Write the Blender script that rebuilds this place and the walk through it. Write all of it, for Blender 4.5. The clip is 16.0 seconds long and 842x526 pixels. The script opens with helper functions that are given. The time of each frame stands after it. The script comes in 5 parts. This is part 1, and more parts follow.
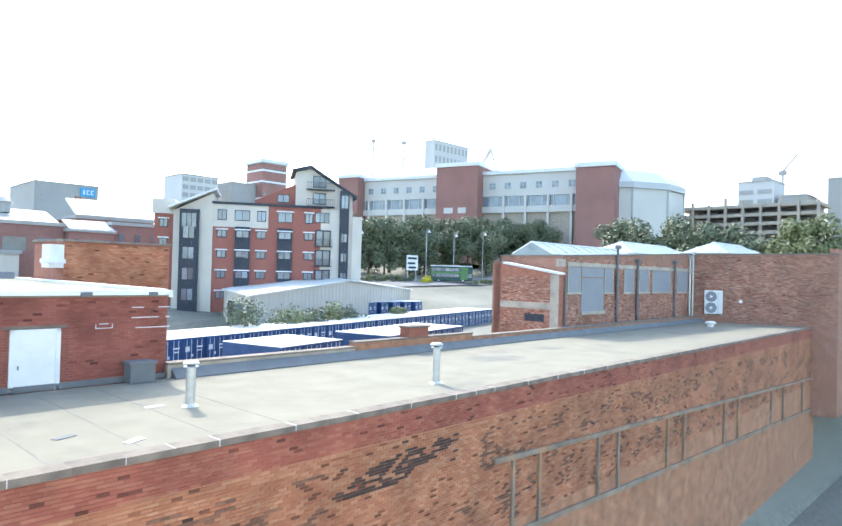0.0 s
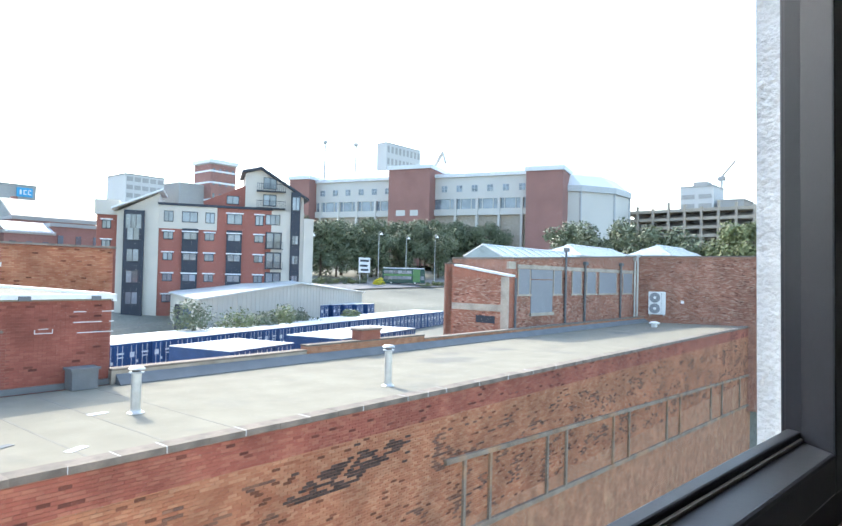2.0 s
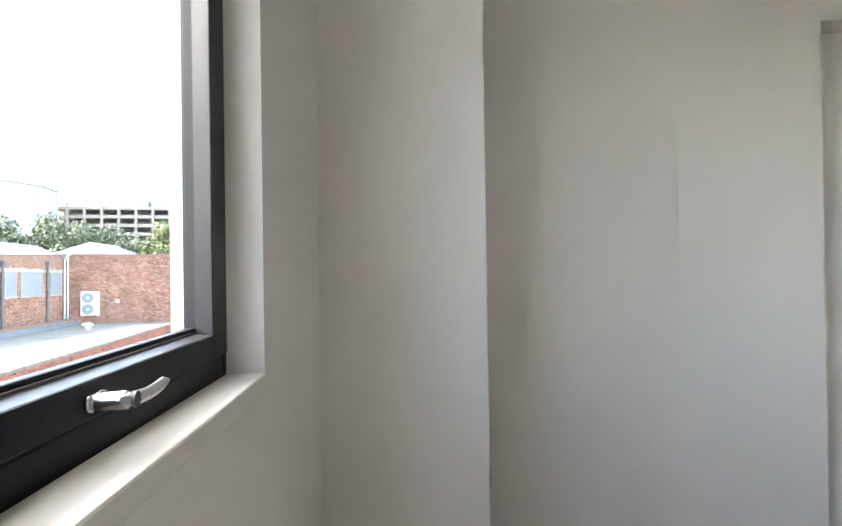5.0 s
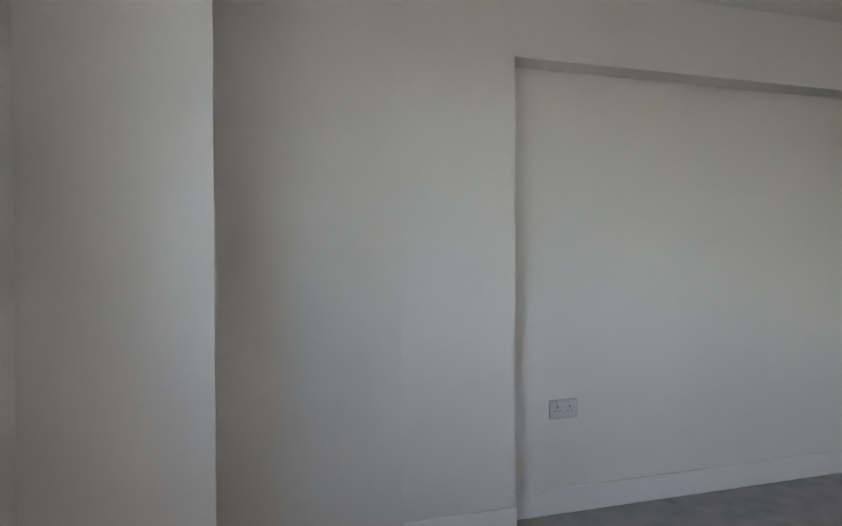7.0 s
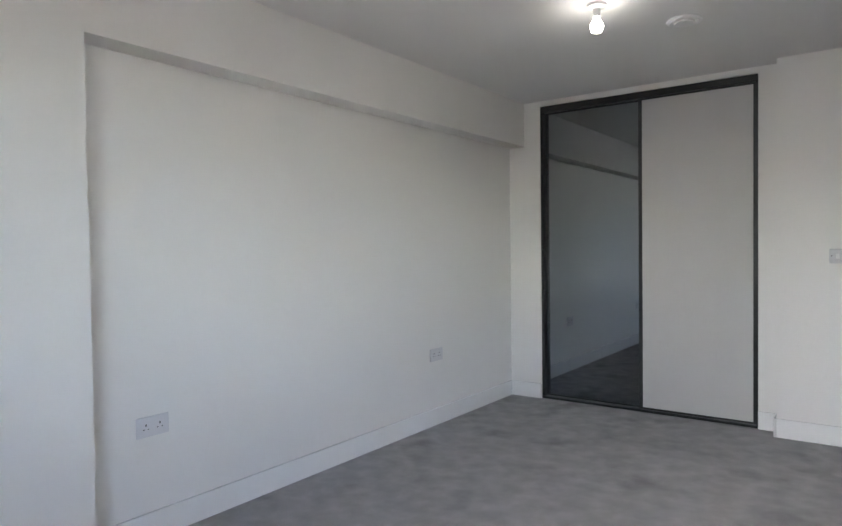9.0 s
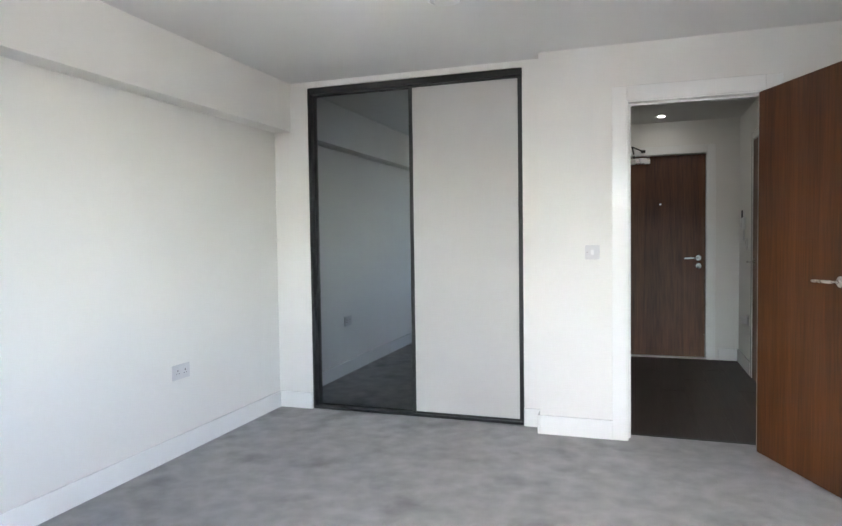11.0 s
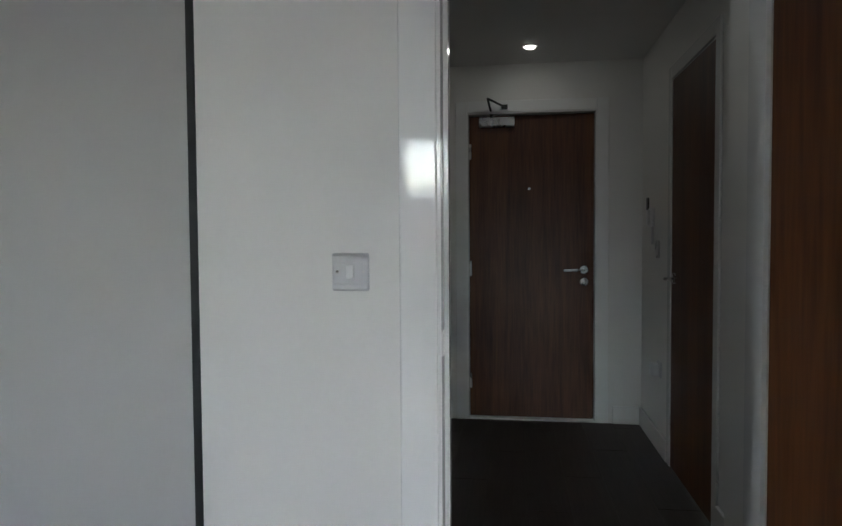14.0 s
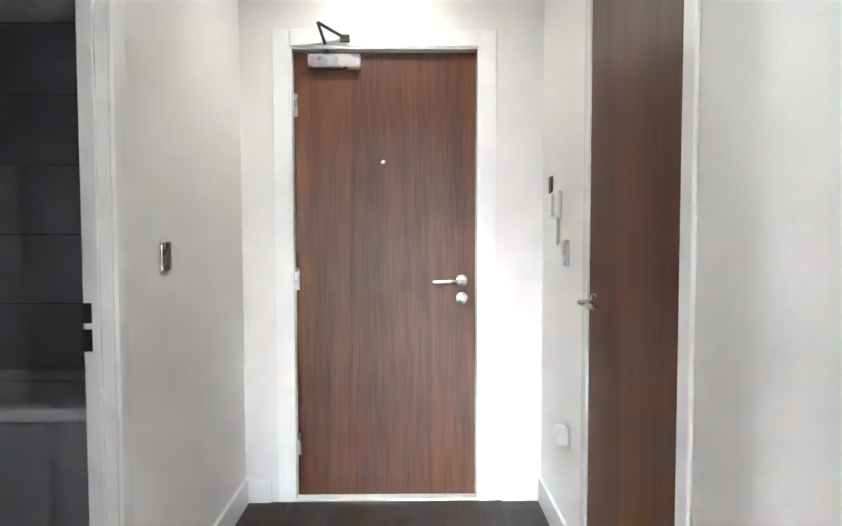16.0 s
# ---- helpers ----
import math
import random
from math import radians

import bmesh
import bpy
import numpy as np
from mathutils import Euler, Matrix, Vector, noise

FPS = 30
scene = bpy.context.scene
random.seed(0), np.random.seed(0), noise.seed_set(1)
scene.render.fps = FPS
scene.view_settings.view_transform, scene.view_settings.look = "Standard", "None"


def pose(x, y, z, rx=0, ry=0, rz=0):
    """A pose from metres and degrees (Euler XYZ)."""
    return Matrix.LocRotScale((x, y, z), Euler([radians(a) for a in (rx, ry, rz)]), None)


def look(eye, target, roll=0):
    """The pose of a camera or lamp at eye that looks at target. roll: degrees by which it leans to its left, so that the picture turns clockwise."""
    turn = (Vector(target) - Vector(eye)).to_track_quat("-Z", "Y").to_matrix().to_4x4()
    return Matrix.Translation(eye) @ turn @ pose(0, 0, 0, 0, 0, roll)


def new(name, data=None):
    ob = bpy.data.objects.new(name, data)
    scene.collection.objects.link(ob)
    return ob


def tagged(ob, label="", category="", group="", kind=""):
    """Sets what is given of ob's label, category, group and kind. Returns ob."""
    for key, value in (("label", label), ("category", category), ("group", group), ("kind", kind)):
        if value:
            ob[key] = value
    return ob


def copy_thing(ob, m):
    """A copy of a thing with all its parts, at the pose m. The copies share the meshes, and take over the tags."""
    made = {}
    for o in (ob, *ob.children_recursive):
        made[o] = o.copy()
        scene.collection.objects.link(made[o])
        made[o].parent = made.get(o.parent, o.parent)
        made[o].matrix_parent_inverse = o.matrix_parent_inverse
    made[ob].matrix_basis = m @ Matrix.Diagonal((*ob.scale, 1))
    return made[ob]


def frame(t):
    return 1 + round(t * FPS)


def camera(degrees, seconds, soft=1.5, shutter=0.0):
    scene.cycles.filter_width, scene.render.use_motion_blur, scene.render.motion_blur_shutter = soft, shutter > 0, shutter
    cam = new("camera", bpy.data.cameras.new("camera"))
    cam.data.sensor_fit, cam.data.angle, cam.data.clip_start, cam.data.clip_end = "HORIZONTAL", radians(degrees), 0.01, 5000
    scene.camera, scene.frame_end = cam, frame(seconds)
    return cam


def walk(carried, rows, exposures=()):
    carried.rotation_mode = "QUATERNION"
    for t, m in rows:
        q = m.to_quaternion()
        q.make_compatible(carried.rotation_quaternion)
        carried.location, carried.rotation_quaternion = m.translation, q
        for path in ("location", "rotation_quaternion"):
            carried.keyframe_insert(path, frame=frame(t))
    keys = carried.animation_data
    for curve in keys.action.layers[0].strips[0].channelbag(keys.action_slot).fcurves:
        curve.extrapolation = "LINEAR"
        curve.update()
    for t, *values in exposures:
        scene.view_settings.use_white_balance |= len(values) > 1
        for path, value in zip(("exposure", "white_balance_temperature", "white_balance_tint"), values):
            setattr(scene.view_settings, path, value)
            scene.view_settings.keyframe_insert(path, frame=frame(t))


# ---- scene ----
cam = camera(67.2, 16.0)
PATH = [
    (0, (2.170, -4.922, 1.207), (1.096, -6.606, 1.222), 0.3),
    (0.5, (2.164, -4.922, 1.205), (1.115, -6.621, 1.221), 0.3),
    (1, (2.164, -4.915, 1.202), (1.119, -6.617, 1.220), 0.3),
    (1.5, (2.184, -4.872, 1.206), (1.112, -6.559, 1.226), 0.3),
    (2, (2.211, -4.831, 1.216), (1.012, -6.432, 1.239), 0.2),
    (2.5, (2.235, -4.803, 1.199), (0.82, -6.217, 1.219), -0.1),
    (3, (2.3, -4.752, 1.186), (0.665, -5.904, 1.204), -0.5),
    (3.5, (2.313, -4.73, 1.18), (0.519, -5.613, 1.194), -0.9),
    (4, (2.386, -4.697, 1.165), (0.506, -5.378, 1.179), -0.9),
    (4.5, (2.438, -4.681, 1.157), (0.49, -5.132, 1.168), -1.0),
    (5, (2.493, -4.665, 1.151), (0.501, -4.844, 1.161), -0.8),
    (5.2, (2.502, -4.663, 1.151), (0.503, -4.72, 1.159), -0.8),
    (7.3, (2.536, -4.628, 1.189), (0.722, -3.796, 1.153), -0.2),
    (7.5, (2.527, -4.620, 1.195), (0.800, -3.612, 1.154), -0.3),
    (8, (2.489, -4.613, 1.18), (1.025, -3.251, 1.146), -1.0),
    (8.5, (2.477, -4.601, 1.196), (1.187, -3.072, 1.152), -0.9),
    (8.7, (2.477, -4.594, 1.199), (1.228, -3.032, 1.154), -0.8),
    (10.8, (2.483, -4.199, 1.231), (1.783, -2.327, 1.151), -0.8),
    (11, (2.475, -4.058, 1.229), (1.837, -2.164, 1.148), -0.8),
    (11.5, (2.453, -3.673, 1.215), (1.919, -1.748, 1.128), -0.6),
    (12, (2.463, -3.325, 1.195), (2.011, -1.379, 1.108), -0.5),
    (12.5, (2.507, -2.88, 1.219), (2.123, -0.92, 1.129), -0.6),
    (13, (2.532, -2.424, 1.185), (2.181, -0.457, 1.101), -0.6),
    (13.5, (2.567, -1.976, 1.188), (2.247, -0.003, 1.107), -0.4),
    (14, (2.596, -1.537, 1.2), (2.317, 0.442, 1.123), -0.4),
    (14.5, (2.617, -1.117, 1.172), (2.379, 0.868, 1.097), -0.2),
    (15, (2.67, -0.784, 1.14), (2.506, 1.208, 1.068), -0.1),
    (15.5, (2.76, -0.452, 1.192), (2.645, 1.543, 1.104), -0.3),
    (16, (2.847, -0.16, 1.208), (2.875, 1.837, 1.111), -0.1),
]
walk(cam, [(t, look(eye, target, roll)) for t, eye, target, roll in PATH],
     [(0, 2.25, 6500, 4), (1.6, 2.2, 6500, 4), (2.5, 2.1, 6700, 6), (3.0, 1.75, 6900, 8), (3.5, 1.25, 7200, 9), (4.0, 2.75, 7400, 9), (4.5, 3.6, 7400, 9), (5.0, 3.6, 7300, 8),
      (7.4, 3.1, 6900, 8), (8.0, 3.25, 6800, 9), (8.7, 3.55, 6700, 9), (10.8, 4.7, 6600, 7), (12.0, 4.35, 6400, 5), (12.6, 3.75, 6300, 4), (13.3, 3.4, 6300, 4), (14.0, 3.4, 6300, 5), (14.5, 3.6, 6300, 5), (15.0, 5.3, 6250, 8), (15.5, 6.6, 6250, 8), (16.0, 7.2, 6300, 9)])


# ---- light ----
world = bpy.data.worlds.new("world")
scene.world = world
world.use_nodes = True
sky = world.node_tree.nodes.new("ShaderNodeTexSky")
sky.sky_type, sky.sun_disc = "NISHITA", False
SUN_DIR = Vector((-0.055, -1.0, 0.96)).normalized()   # towards the sun
sky.sun_elevation = math.asin(SUN_DIR.z)
sky.sun_rotation = math.atan2(SUN_DIR.x, SUN_DIR.y)
sky.dust_density, sky.air_density = 1.6, 1.0
world.node_tree.links.new(sky.outputs[0], world.node_tree.nodes["Background"].inputs[0])
world.node_tree.nodes["Background"].inputs[1].default_value = 0.15
sun_data = bpy.data.lights.new("sun", "SUN")
sun_data.energy, sun_data.angle, sun_data.color = 1.05, radians(0.6), (1.0, 0.95, 0.88)
sun = new("sun", sun_data)
sun.matrix_world = look((0, -20, 30), Vector((0, -20, 30)) - SUN_DIR)



def lamp_light(name, at, watts, radius, color, kind="POINT", size=None):
    d = bpy.data.lights.new(name, kind)
    d.energy, d.color = watts, color
    d.shadow_soft_size = radius
    if kind == "SPOT":
        d.spot_size, d.spot_blend = radians(125), 0.8
    ob = new(name, d)
    ob.location = at
    return ob


lamp_light("bulb_light", (1.365, -1.66, 2.15), 0.025, 0.04, (1.0, 0.97, 0.93))
lamp_light("spot_light", (2.712, 2.27, 2.295), 0.03, 0.03, (0.93, 0.97, 1.0), "SPOT")
lamp_light("spot_light", (2.712, 0.5, 2.295), 0.07, 0.03, (0.93, 0.97, 1.0), "SPOT")

# exterior frame: u runs along the roofs, v leads away from the window
UV = pose(2.1299, -5.0314, 0.0243, 0.577, 1.15, -166.92)
NEAR = pose(1.8778, -4.7528, -0.0187, 0.602, 1.137, -165.692)   # the same for the roof next door


# ---- mesh helpers ----
class Build:
    """Collects vertices and faces of one mesh."""

    def __init__(self):
        self.v, self.f = [], []

    def box(self, x0, x1, y0, y1, z0, z1, m=None):
        n = len(self.v)
        pts = [(x, y, z) for z in (z0, z1) for x, y in ((x0, y0), (x1, y0), (x1, y1), (x0, y1))]
        self.v += [tuple(m @ Vector(p)) for p in pts] if m else pts
        flip = (x1 < x0) ^ (y1 < y0) ^ (z1 < z0)
        for f in ((3, 2, 1, 0), (4, 5, 6, 7), (0, 1, 5, 4), (1, 2, 6, 5), (2, 3, 7, 6), (3, 0, 4, 7)):
            self.f.append(tuple(n + i for i in (f[::-1] if flip else f)))
        return self

    def ring(self, rings, m=None, close=True, caps=True):
        """Skin through rings of points of equal count."""
        n, k = len(self.v), len(rings[0])
        for r in rings:
            self.v += [tuple(m @ Vector(p)) if m else tuple(p) for p in r]
        for a in range(len(rings) - 1):
            for b in range(k if close else k - 1):
                c = (b + 1) % k
                self.f.append((n + a * k + b, n + a * k + c, n + a * k + k + c, n + a * k + k + b))
        if caps and close:
            self.f.append(tuple(n + i for i in reversed(range(k))))
            self.f.append(tuple(n + (len(rings) - 1) * k + i for i in range(k)))
        return self

    def lathe(self, profile, x=0.0, y=0.0, seg=20, m=None):
        """Turned shape round the z axis through x, y; profile of (radius, z)."""
        rings = [[(x + r * math.cos(2 * math.pi * i / seg), y + r * math.sin(2 * math.pi * i / seg), z) for i in range(seg)] for r, z in profile]
        return self.ring(rings, m)

    def prism(self, pts, z0, z1, m=None):
        return self.ring([[(x, y, z0) for x, y in pts], [(x, y, z1) for x, y in pts]], m)

    def tube(self, path, r, seg=10):
        """Round bar along a path of points."""
        rings = []
        path = [Vector(p) for p in path]
        for i, p in enumerate(path):
            d = (path[min(i + 1, len(path) - 1)] - path[max(i - 1, 0)]).normalized()
            a = d.orthogonal().normalized() if abs(d.z) > 0.95 else d.cross(Vector((0, 0, 1))).normalized()
            b = d.cross(a)
            rr = r[i] if isinstance(r, (list, tuple)) else r
            rings.append([p + rr * (math.cos(2 * math.pi * k / seg) * a + math.sin(2 * math.pi * k / seg) * b) for k in range(seg)])
        return self.ring(rings)

    def mesh(self, name, material, smooth=False):
        me = bpy.data.meshes.new(name)
        me.from_pydata(self.v, [], self.f)
        if smooth:
            bm = bmesh.new()
            bm.from_mesh(me)
            bmesh.ops.recalc_face_normals(bm, faces=bm.faces)
            for f in bm.faces:
                f.smooth = True
            for e in bm.edges:
                if len(e.link_faces) == 2 and e.calc_face_angle(0) > 0.6:
                    e.smooth = False
            bm.to_mesh(me)
            bm.free()
        me.materials.append(material)
        return me


def B(*boxes):
    b = Build()
    for q in boxes:
        b.box(*q)
    return b


def soften(ob, width=0.003, segments=2):
    mod = ob.modifiers.new("edge", "BEVEL")
    mod.width, mod.segments, mod.limit_method, mod.angle_limit = width, segments, "ANGLE", 0.6
    return ob


def part(name, build, material, parent, label="", bevel=0.0, smooth=False):
    ob = new(name, build.mesh(name, material, smooth))
    ob.parent = parent
    if bevel:
        soften(ob, bevel)
    if label:
        ob["label"] = label
    return ob


def thing(name, m, label, category, group="", kind=""):
    ob = new(name)
    ob.matrix_world = m
    ob.empty_display_size = 0.1
    return tagged(ob, label, category, group, kind)


def solid(name, build, material, label="", category="", kind="", bevel=0.0, smooth=False, m=None, group=""):
    ob = new(name, build.mesh(name, material, smooth))
    if m is not None:
        ob.matrix_world = m
    if bevel:
        soften(ob, bevel)
    return tagged(ob, label, category, group, kind)


# ---- materials ----
def material(name):
    mt = bpy.data.materials.new(name)
    mt.use_nodes = True
    return mt, mt.node_tree.nodes, mt.node_tree.links, mt.node_tree.nodes["Principled BSDF"]


def plain(name, color, rough=0.6, metal=0.0, scale=12.0, vary=0.08, bump=0.1, fine=150.0, stretch=(1, 1, 1), spec=0.5, rough_vary=0.08, rand=0.0, dirt=None):
    """A surface with blotches at one scale and grain at another."""
    mt, nodes, links, bsdf = material(name)
    tc, mp = nodes.new("ShaderNodeTexCoord"), nodes.new("ShaderNodeMapping")
    mp.inputs["Scale"].default_value = stretch
    links.new(tc.outputs["Object"], mp.inputs["Vector"])
    big, small = nodes.new("ShaderNodeTexNoise"), nodes.new("ShaderNodeTexNoise")
    for n, s, d in ((big, scale, 5), (small, fine, 3)):
        n.inputs["Scale"].default_value, n.inputs["Detail"].default_value = s, d
        links.new(mp.outputs["Vector"], n.inputs["Vector"])
    ramp = nodes.new("ShaderNodeMapRange")
    ramp.inputs["From Min"].default_value, ramp.inputs["From Max"].default_value = 0.3, 0.7
    ramp.inputs["To Min"].default_value, ramp.inputs["To Max"].default_value = 1 - vary, 1 + vary
    links.new(big.outputs["Fac"], ramp.inputs["Value"])
    fin = nodes.new("ShaderNodeMapRange")
    fin.inputs["From Min"].default_value, fin.inputs["From Max"].default_value = 0.3, 0.7
    fin.inputs["To Min"].default_value, fin.inputs["To Max"].default_value = 1 - vary * 0.6, 1 + vary * 0.6
    links.new(small.outputs["Fac"], fin.inputs["Value"])
    mul = nodes.new("ShaderNodeMath")
    mul.operation = "MULTIPLY"
    links.new(ramp.outputs[0], mul.inputs[0])
    links.new(fin.outputs[0], mul.inputs[1])
    val = mul.outputs[0]
    if rand:
        oi, rr = nodes.new("ShaderNodeObjectInfo"), nodes.new("ShaderNodeMapRange")
        rr.inputs["To Min"].default_value, rr.inputs["To Max"].default_value = 1 - rand, 1 + rand
        links.new(oi.outputs["Random"], rr.inputs["Value"])
        m2 = nodes.new("ShaderNodeMath")
        m2.operation = "MULTIPLY"
        links.new(val, m2.inputs[0])
        links.new(rr.outputs[0], m2.inputs[1])
        val = m2.outputs[0]
    mix = nodes.new("ShaderNodeMix")
    mix.data_type, mix.blend_type, mix.inputs[0].default_value = "RGBA", "MULTIPLY", 1.0
    base = None
    if dirt:
        stain = nodes.new("ShaderNodeTexNoise")
        stain.inputs["Scale"].default_value, stain.inputs["Detail"].default_value = dirt[1], 6
        links.new(mp.outputs["Vector"], stain.inputs["Vector"])
        sr = nodes.new("ShaderNodeMapRange")
        sr.inputs["From Min"].default_value, sr.inputs["From Max"].default_value = dirt[2], dirt[2] + 0.15
        links.new(stain.outputs["Fac"], sr.inputs["Value"])
        dm = nodes.new("ShaderNodeMix")
        dm.data_type = "RGBA"
        links.new(sr.outputs[0], dm.inputs[0])
        dm.inputs[6].default_value, dm.inputs[7].default_value = (*color, 1), (*dirt[0], 1)
        links.new(dm.outputs[2], mix.inputs[6])
    else:
        mix.inputs[6].default_value = (*color, 1)
    links.new(val, mix.inputs[7])
    links.new(mix.outputs[2], bsdf.inputs["Base Color"])
    rg = nodes.new("ShaderNodeMapRange")
    rg.inputs["To Min"].default_value, rg.inputs["To Max"].default_value = max(0.02, rough - rough_vary), min(1, rough + rough_vary)
    links.new(big.outputs["Fac"], rg.inputs["Value"])
    links.new(rg.outputs[0], bsdf.inputs["Roughness"])
    bsdf.inputs["Metallic"].default_value = metal
    bsdf.inputs["Specular IOR Level"].default_value = spec
    if bump:
        bp = nodes.new("ShaderNodeBump")
        bp.inputs["Strength"].default_value, bp.inputs["Distance"].default_value = bump, 0.01
        links.new(small.outputs["Fac"], bp.inputs["Height"])
        links.new(bp.outputs[0], bsdf.inputs["Normal"])
    return mt


def brickwork(name, c1, c2, mortar, stain=None, width=0.225, height=0.075, grime=0.5, joint=0.012, bump=0.6, stain_at=0.52):
    """Brick bond on upright faces at true size; runs along whichever way the face runs."""
    mt, nodes, links, bsdf = material(name)
    tc, sep, add, com = (nodes.new("ShaderNode" + k) for k in ("TexCoord", "SeparateXYZ", "Math", "CombineXYZ"))
    links.new(tc.outputs["Object"], sep.inputs[0])
    links.new(sep.outputs[0], add.inputs[0])
    links.new(sep.outputs[1], add.inputs[1])
    links.new(add.outputs[0], com.inputs[0])
    links.new(sep.outputs[2], com.inputs[1])
    br = nodes.new("ShaderNodeTexBrick")
    br.inputs["Scale"].default_value = 1
    br.inputs["Brick Width"].default_value, br.inputs["Row Height"].default_value = width, height
    br.inputs["Mortar Size"].default_value, br.inputs["Mortar Smooth"].default_value = joint / 2, 0.3
    br.inputs["Color1"].default_value, br.inputs["Color2"].default_value = (*c1, 1), (*c2, 1)
    br.inputs["Mortar"].default_value, br.inputs["Bias"].default_value = (*mortar, 1), 0.0
    links.new(com.outputs[0], br.inputs["Vector"])
    col = br.outputs["Color"]
    if stain:
        no, rr, mx = nodes.new("ShaderNodeTexNoise"), nodes.new("ShaderNodeMapRange"), nodes.new("ShaderNodeMix")
        mp = nodes.new("ShaderNodeMapping")
        mp.inputs["Scale"].default_value = (1, 1, 0.55)
        links.new(tc.outputs["Object"], mp.inputs[0])
        links.new(mp.outputs[0], no.inputs["Vector"])
        no.inputs["Scale"].default_value, no.inputs["Detail"].default_value, no.inputs["Roughness"].default_value = 0.9, 8, 0.65
        rr.inputs["From Min"].default_value, rr.inputs["From Max"].default_value = stain_at, stain_at + 0.12
        links.new(no.outputs["Fac"], rr.inputs["Value"])
        mx.data_type = "RGBA"
        links.new(rr.outputs[0], mx.inputs[0])
        links.new(col, mx.inputs[6])
        mx.inputs[7].default_value = (*stain, 1)
        col = mx.outputs[2]
    g, gr, gm = nodes.new("ShaderNodeTexNoise"), nodes.new("ShaderNodeMapRange"), nodes.new("ShaderNodeMix")
    g.inputs["Scale"].default_value, g.inputs["Detail"].default_value = 2.2, 9
    links.new(tc.outputs["Object"], g.inputs["Vector"])
    gr.inputs["From Min"].default_value, gr.inputs["From Max"].default_value = 0.25, 0.75
    gr.inputs["To Min"].default_value, gr.inputs["To Max"].default_value = 1 - grime, 1 + grime * 0.5
    links.new(g.outputs["Fac"], gr.inputs["Value"])
    gm.data_type, gm.blend_type, gm.inputs[0].default_value = "RGBA", "MULTIPLY", 1.0
    links.new(col, gm.inputs[6])
    links.new(gr.outputs[0], gm.inputs[7])
    links.new(gm.outputs[2], bsdf.inputs["Base Color"])
    bsdf.inputs["Roughness"].default_value = 0.9
    bp = nodes.new("ShaderNodeBump")
    bp.inputs["Strength"].default_value, bp.inputs["Distance"].default_value = bump, 0.01
    bp.invert = True
    links.new(br.outputs["Fac"], bp.inputs["Height"])
    links.new(bp.outputs[0], bsdf.inputs["Normal"])
    return mt


def walnut(name, dark, light, along="Z", rough=0.35, scale=1.0):
    """Wood veneer with long grain."""
    mt, nodes, links, bsdf = material(name)
    tc, mp = nodes.new("ShaderNodeTexCoord"), nodes.new("ShaderNodeMapping")
    mp.inputs["Scale"].default_value = {"Z": (7, 7, 0.32), "Y": (7, 0.4, 7)}[along]
    links.new(tc.outputs["Object"], mp.inputs[0])
    a, b = nodes.new("ShaderNodeTexNoise"), nodes.new("ShaderNodeTexNoise")
    a.inputs["Scale"].default_value, a.inputs["Detail"].default_value, a.inputs["Distortion"].default_value = 0.75 * scale, 7, 1.6
    b.inputs["Scale"].default_value, b.inputs["Detail"].default_value = 14 * scale, 4
    for n in (a, b):
        links.new(mp.outputs[0], n.inputs["Vector"])
    mx, rp = nodes.new("ShaderNodeMix"), nodes.new("ShaderNodeValToRGB")
    mx.data_type, mx.inputs[0].default_value = "FLOAT", 0.4
    links.new(a.outputs["Fac"], mx.inputs[2])
    links.new(b.outputs["Fac"], mx.inputs[3])
    rp.color_ramp.elements[0].position, rp.color_ramp.elements[0].color = 0.34, (*dark, 1)
    rp.color_ramp.elements[1].position, rp.color_ramp.elements[1].color = 0.66, (*light, 1)
    links.new(mx.outputs[0], rp.inputs[0])
    links.new(rp.outputs[0], bsdf.inputs["Base Color"])
    bsdf.inputs["Roughness"].default_value = rough
    bsdf.inputs["Specular IOR Level"].default_value = 0.35
    bp = nodes.new("ShaderNodeBump")
    bp.inputs["Strength"].default_value, bp.inputs["Distance"].default_value = 0.06, 0.004
    links.new(b.outputs["Fac"], bp.inputs["Height"])
    links.new(bp.outputs[0], bsdf.inputs["Normal"])
    return mt


def glass(name, tint=(1, 1, 1)):
    mt, nodes, links, bsdf = material(name)
    bsdf.inputs["Base Color"].default_value = (*tint, 1)
    bsdf.inputs["Roughness"].default_value = 0.0
    bsdf.inputs["IOR"].default_value = 1.08
    bsdf.inputs["Transmission Weight"].default_value = 1.0
    return mt


def glow(name, color, strength):
    mt, nodes, links, bsdf = material(name)
    bsdf.inputs["Base Color"].default_value = (0.8, 0.8, 0.8, 1)
    bsdf.inputs["Emission Color"].default_value = (*color, 1)
    bsdf.inputs["Emission Strength"].default_value = strength
    return mt


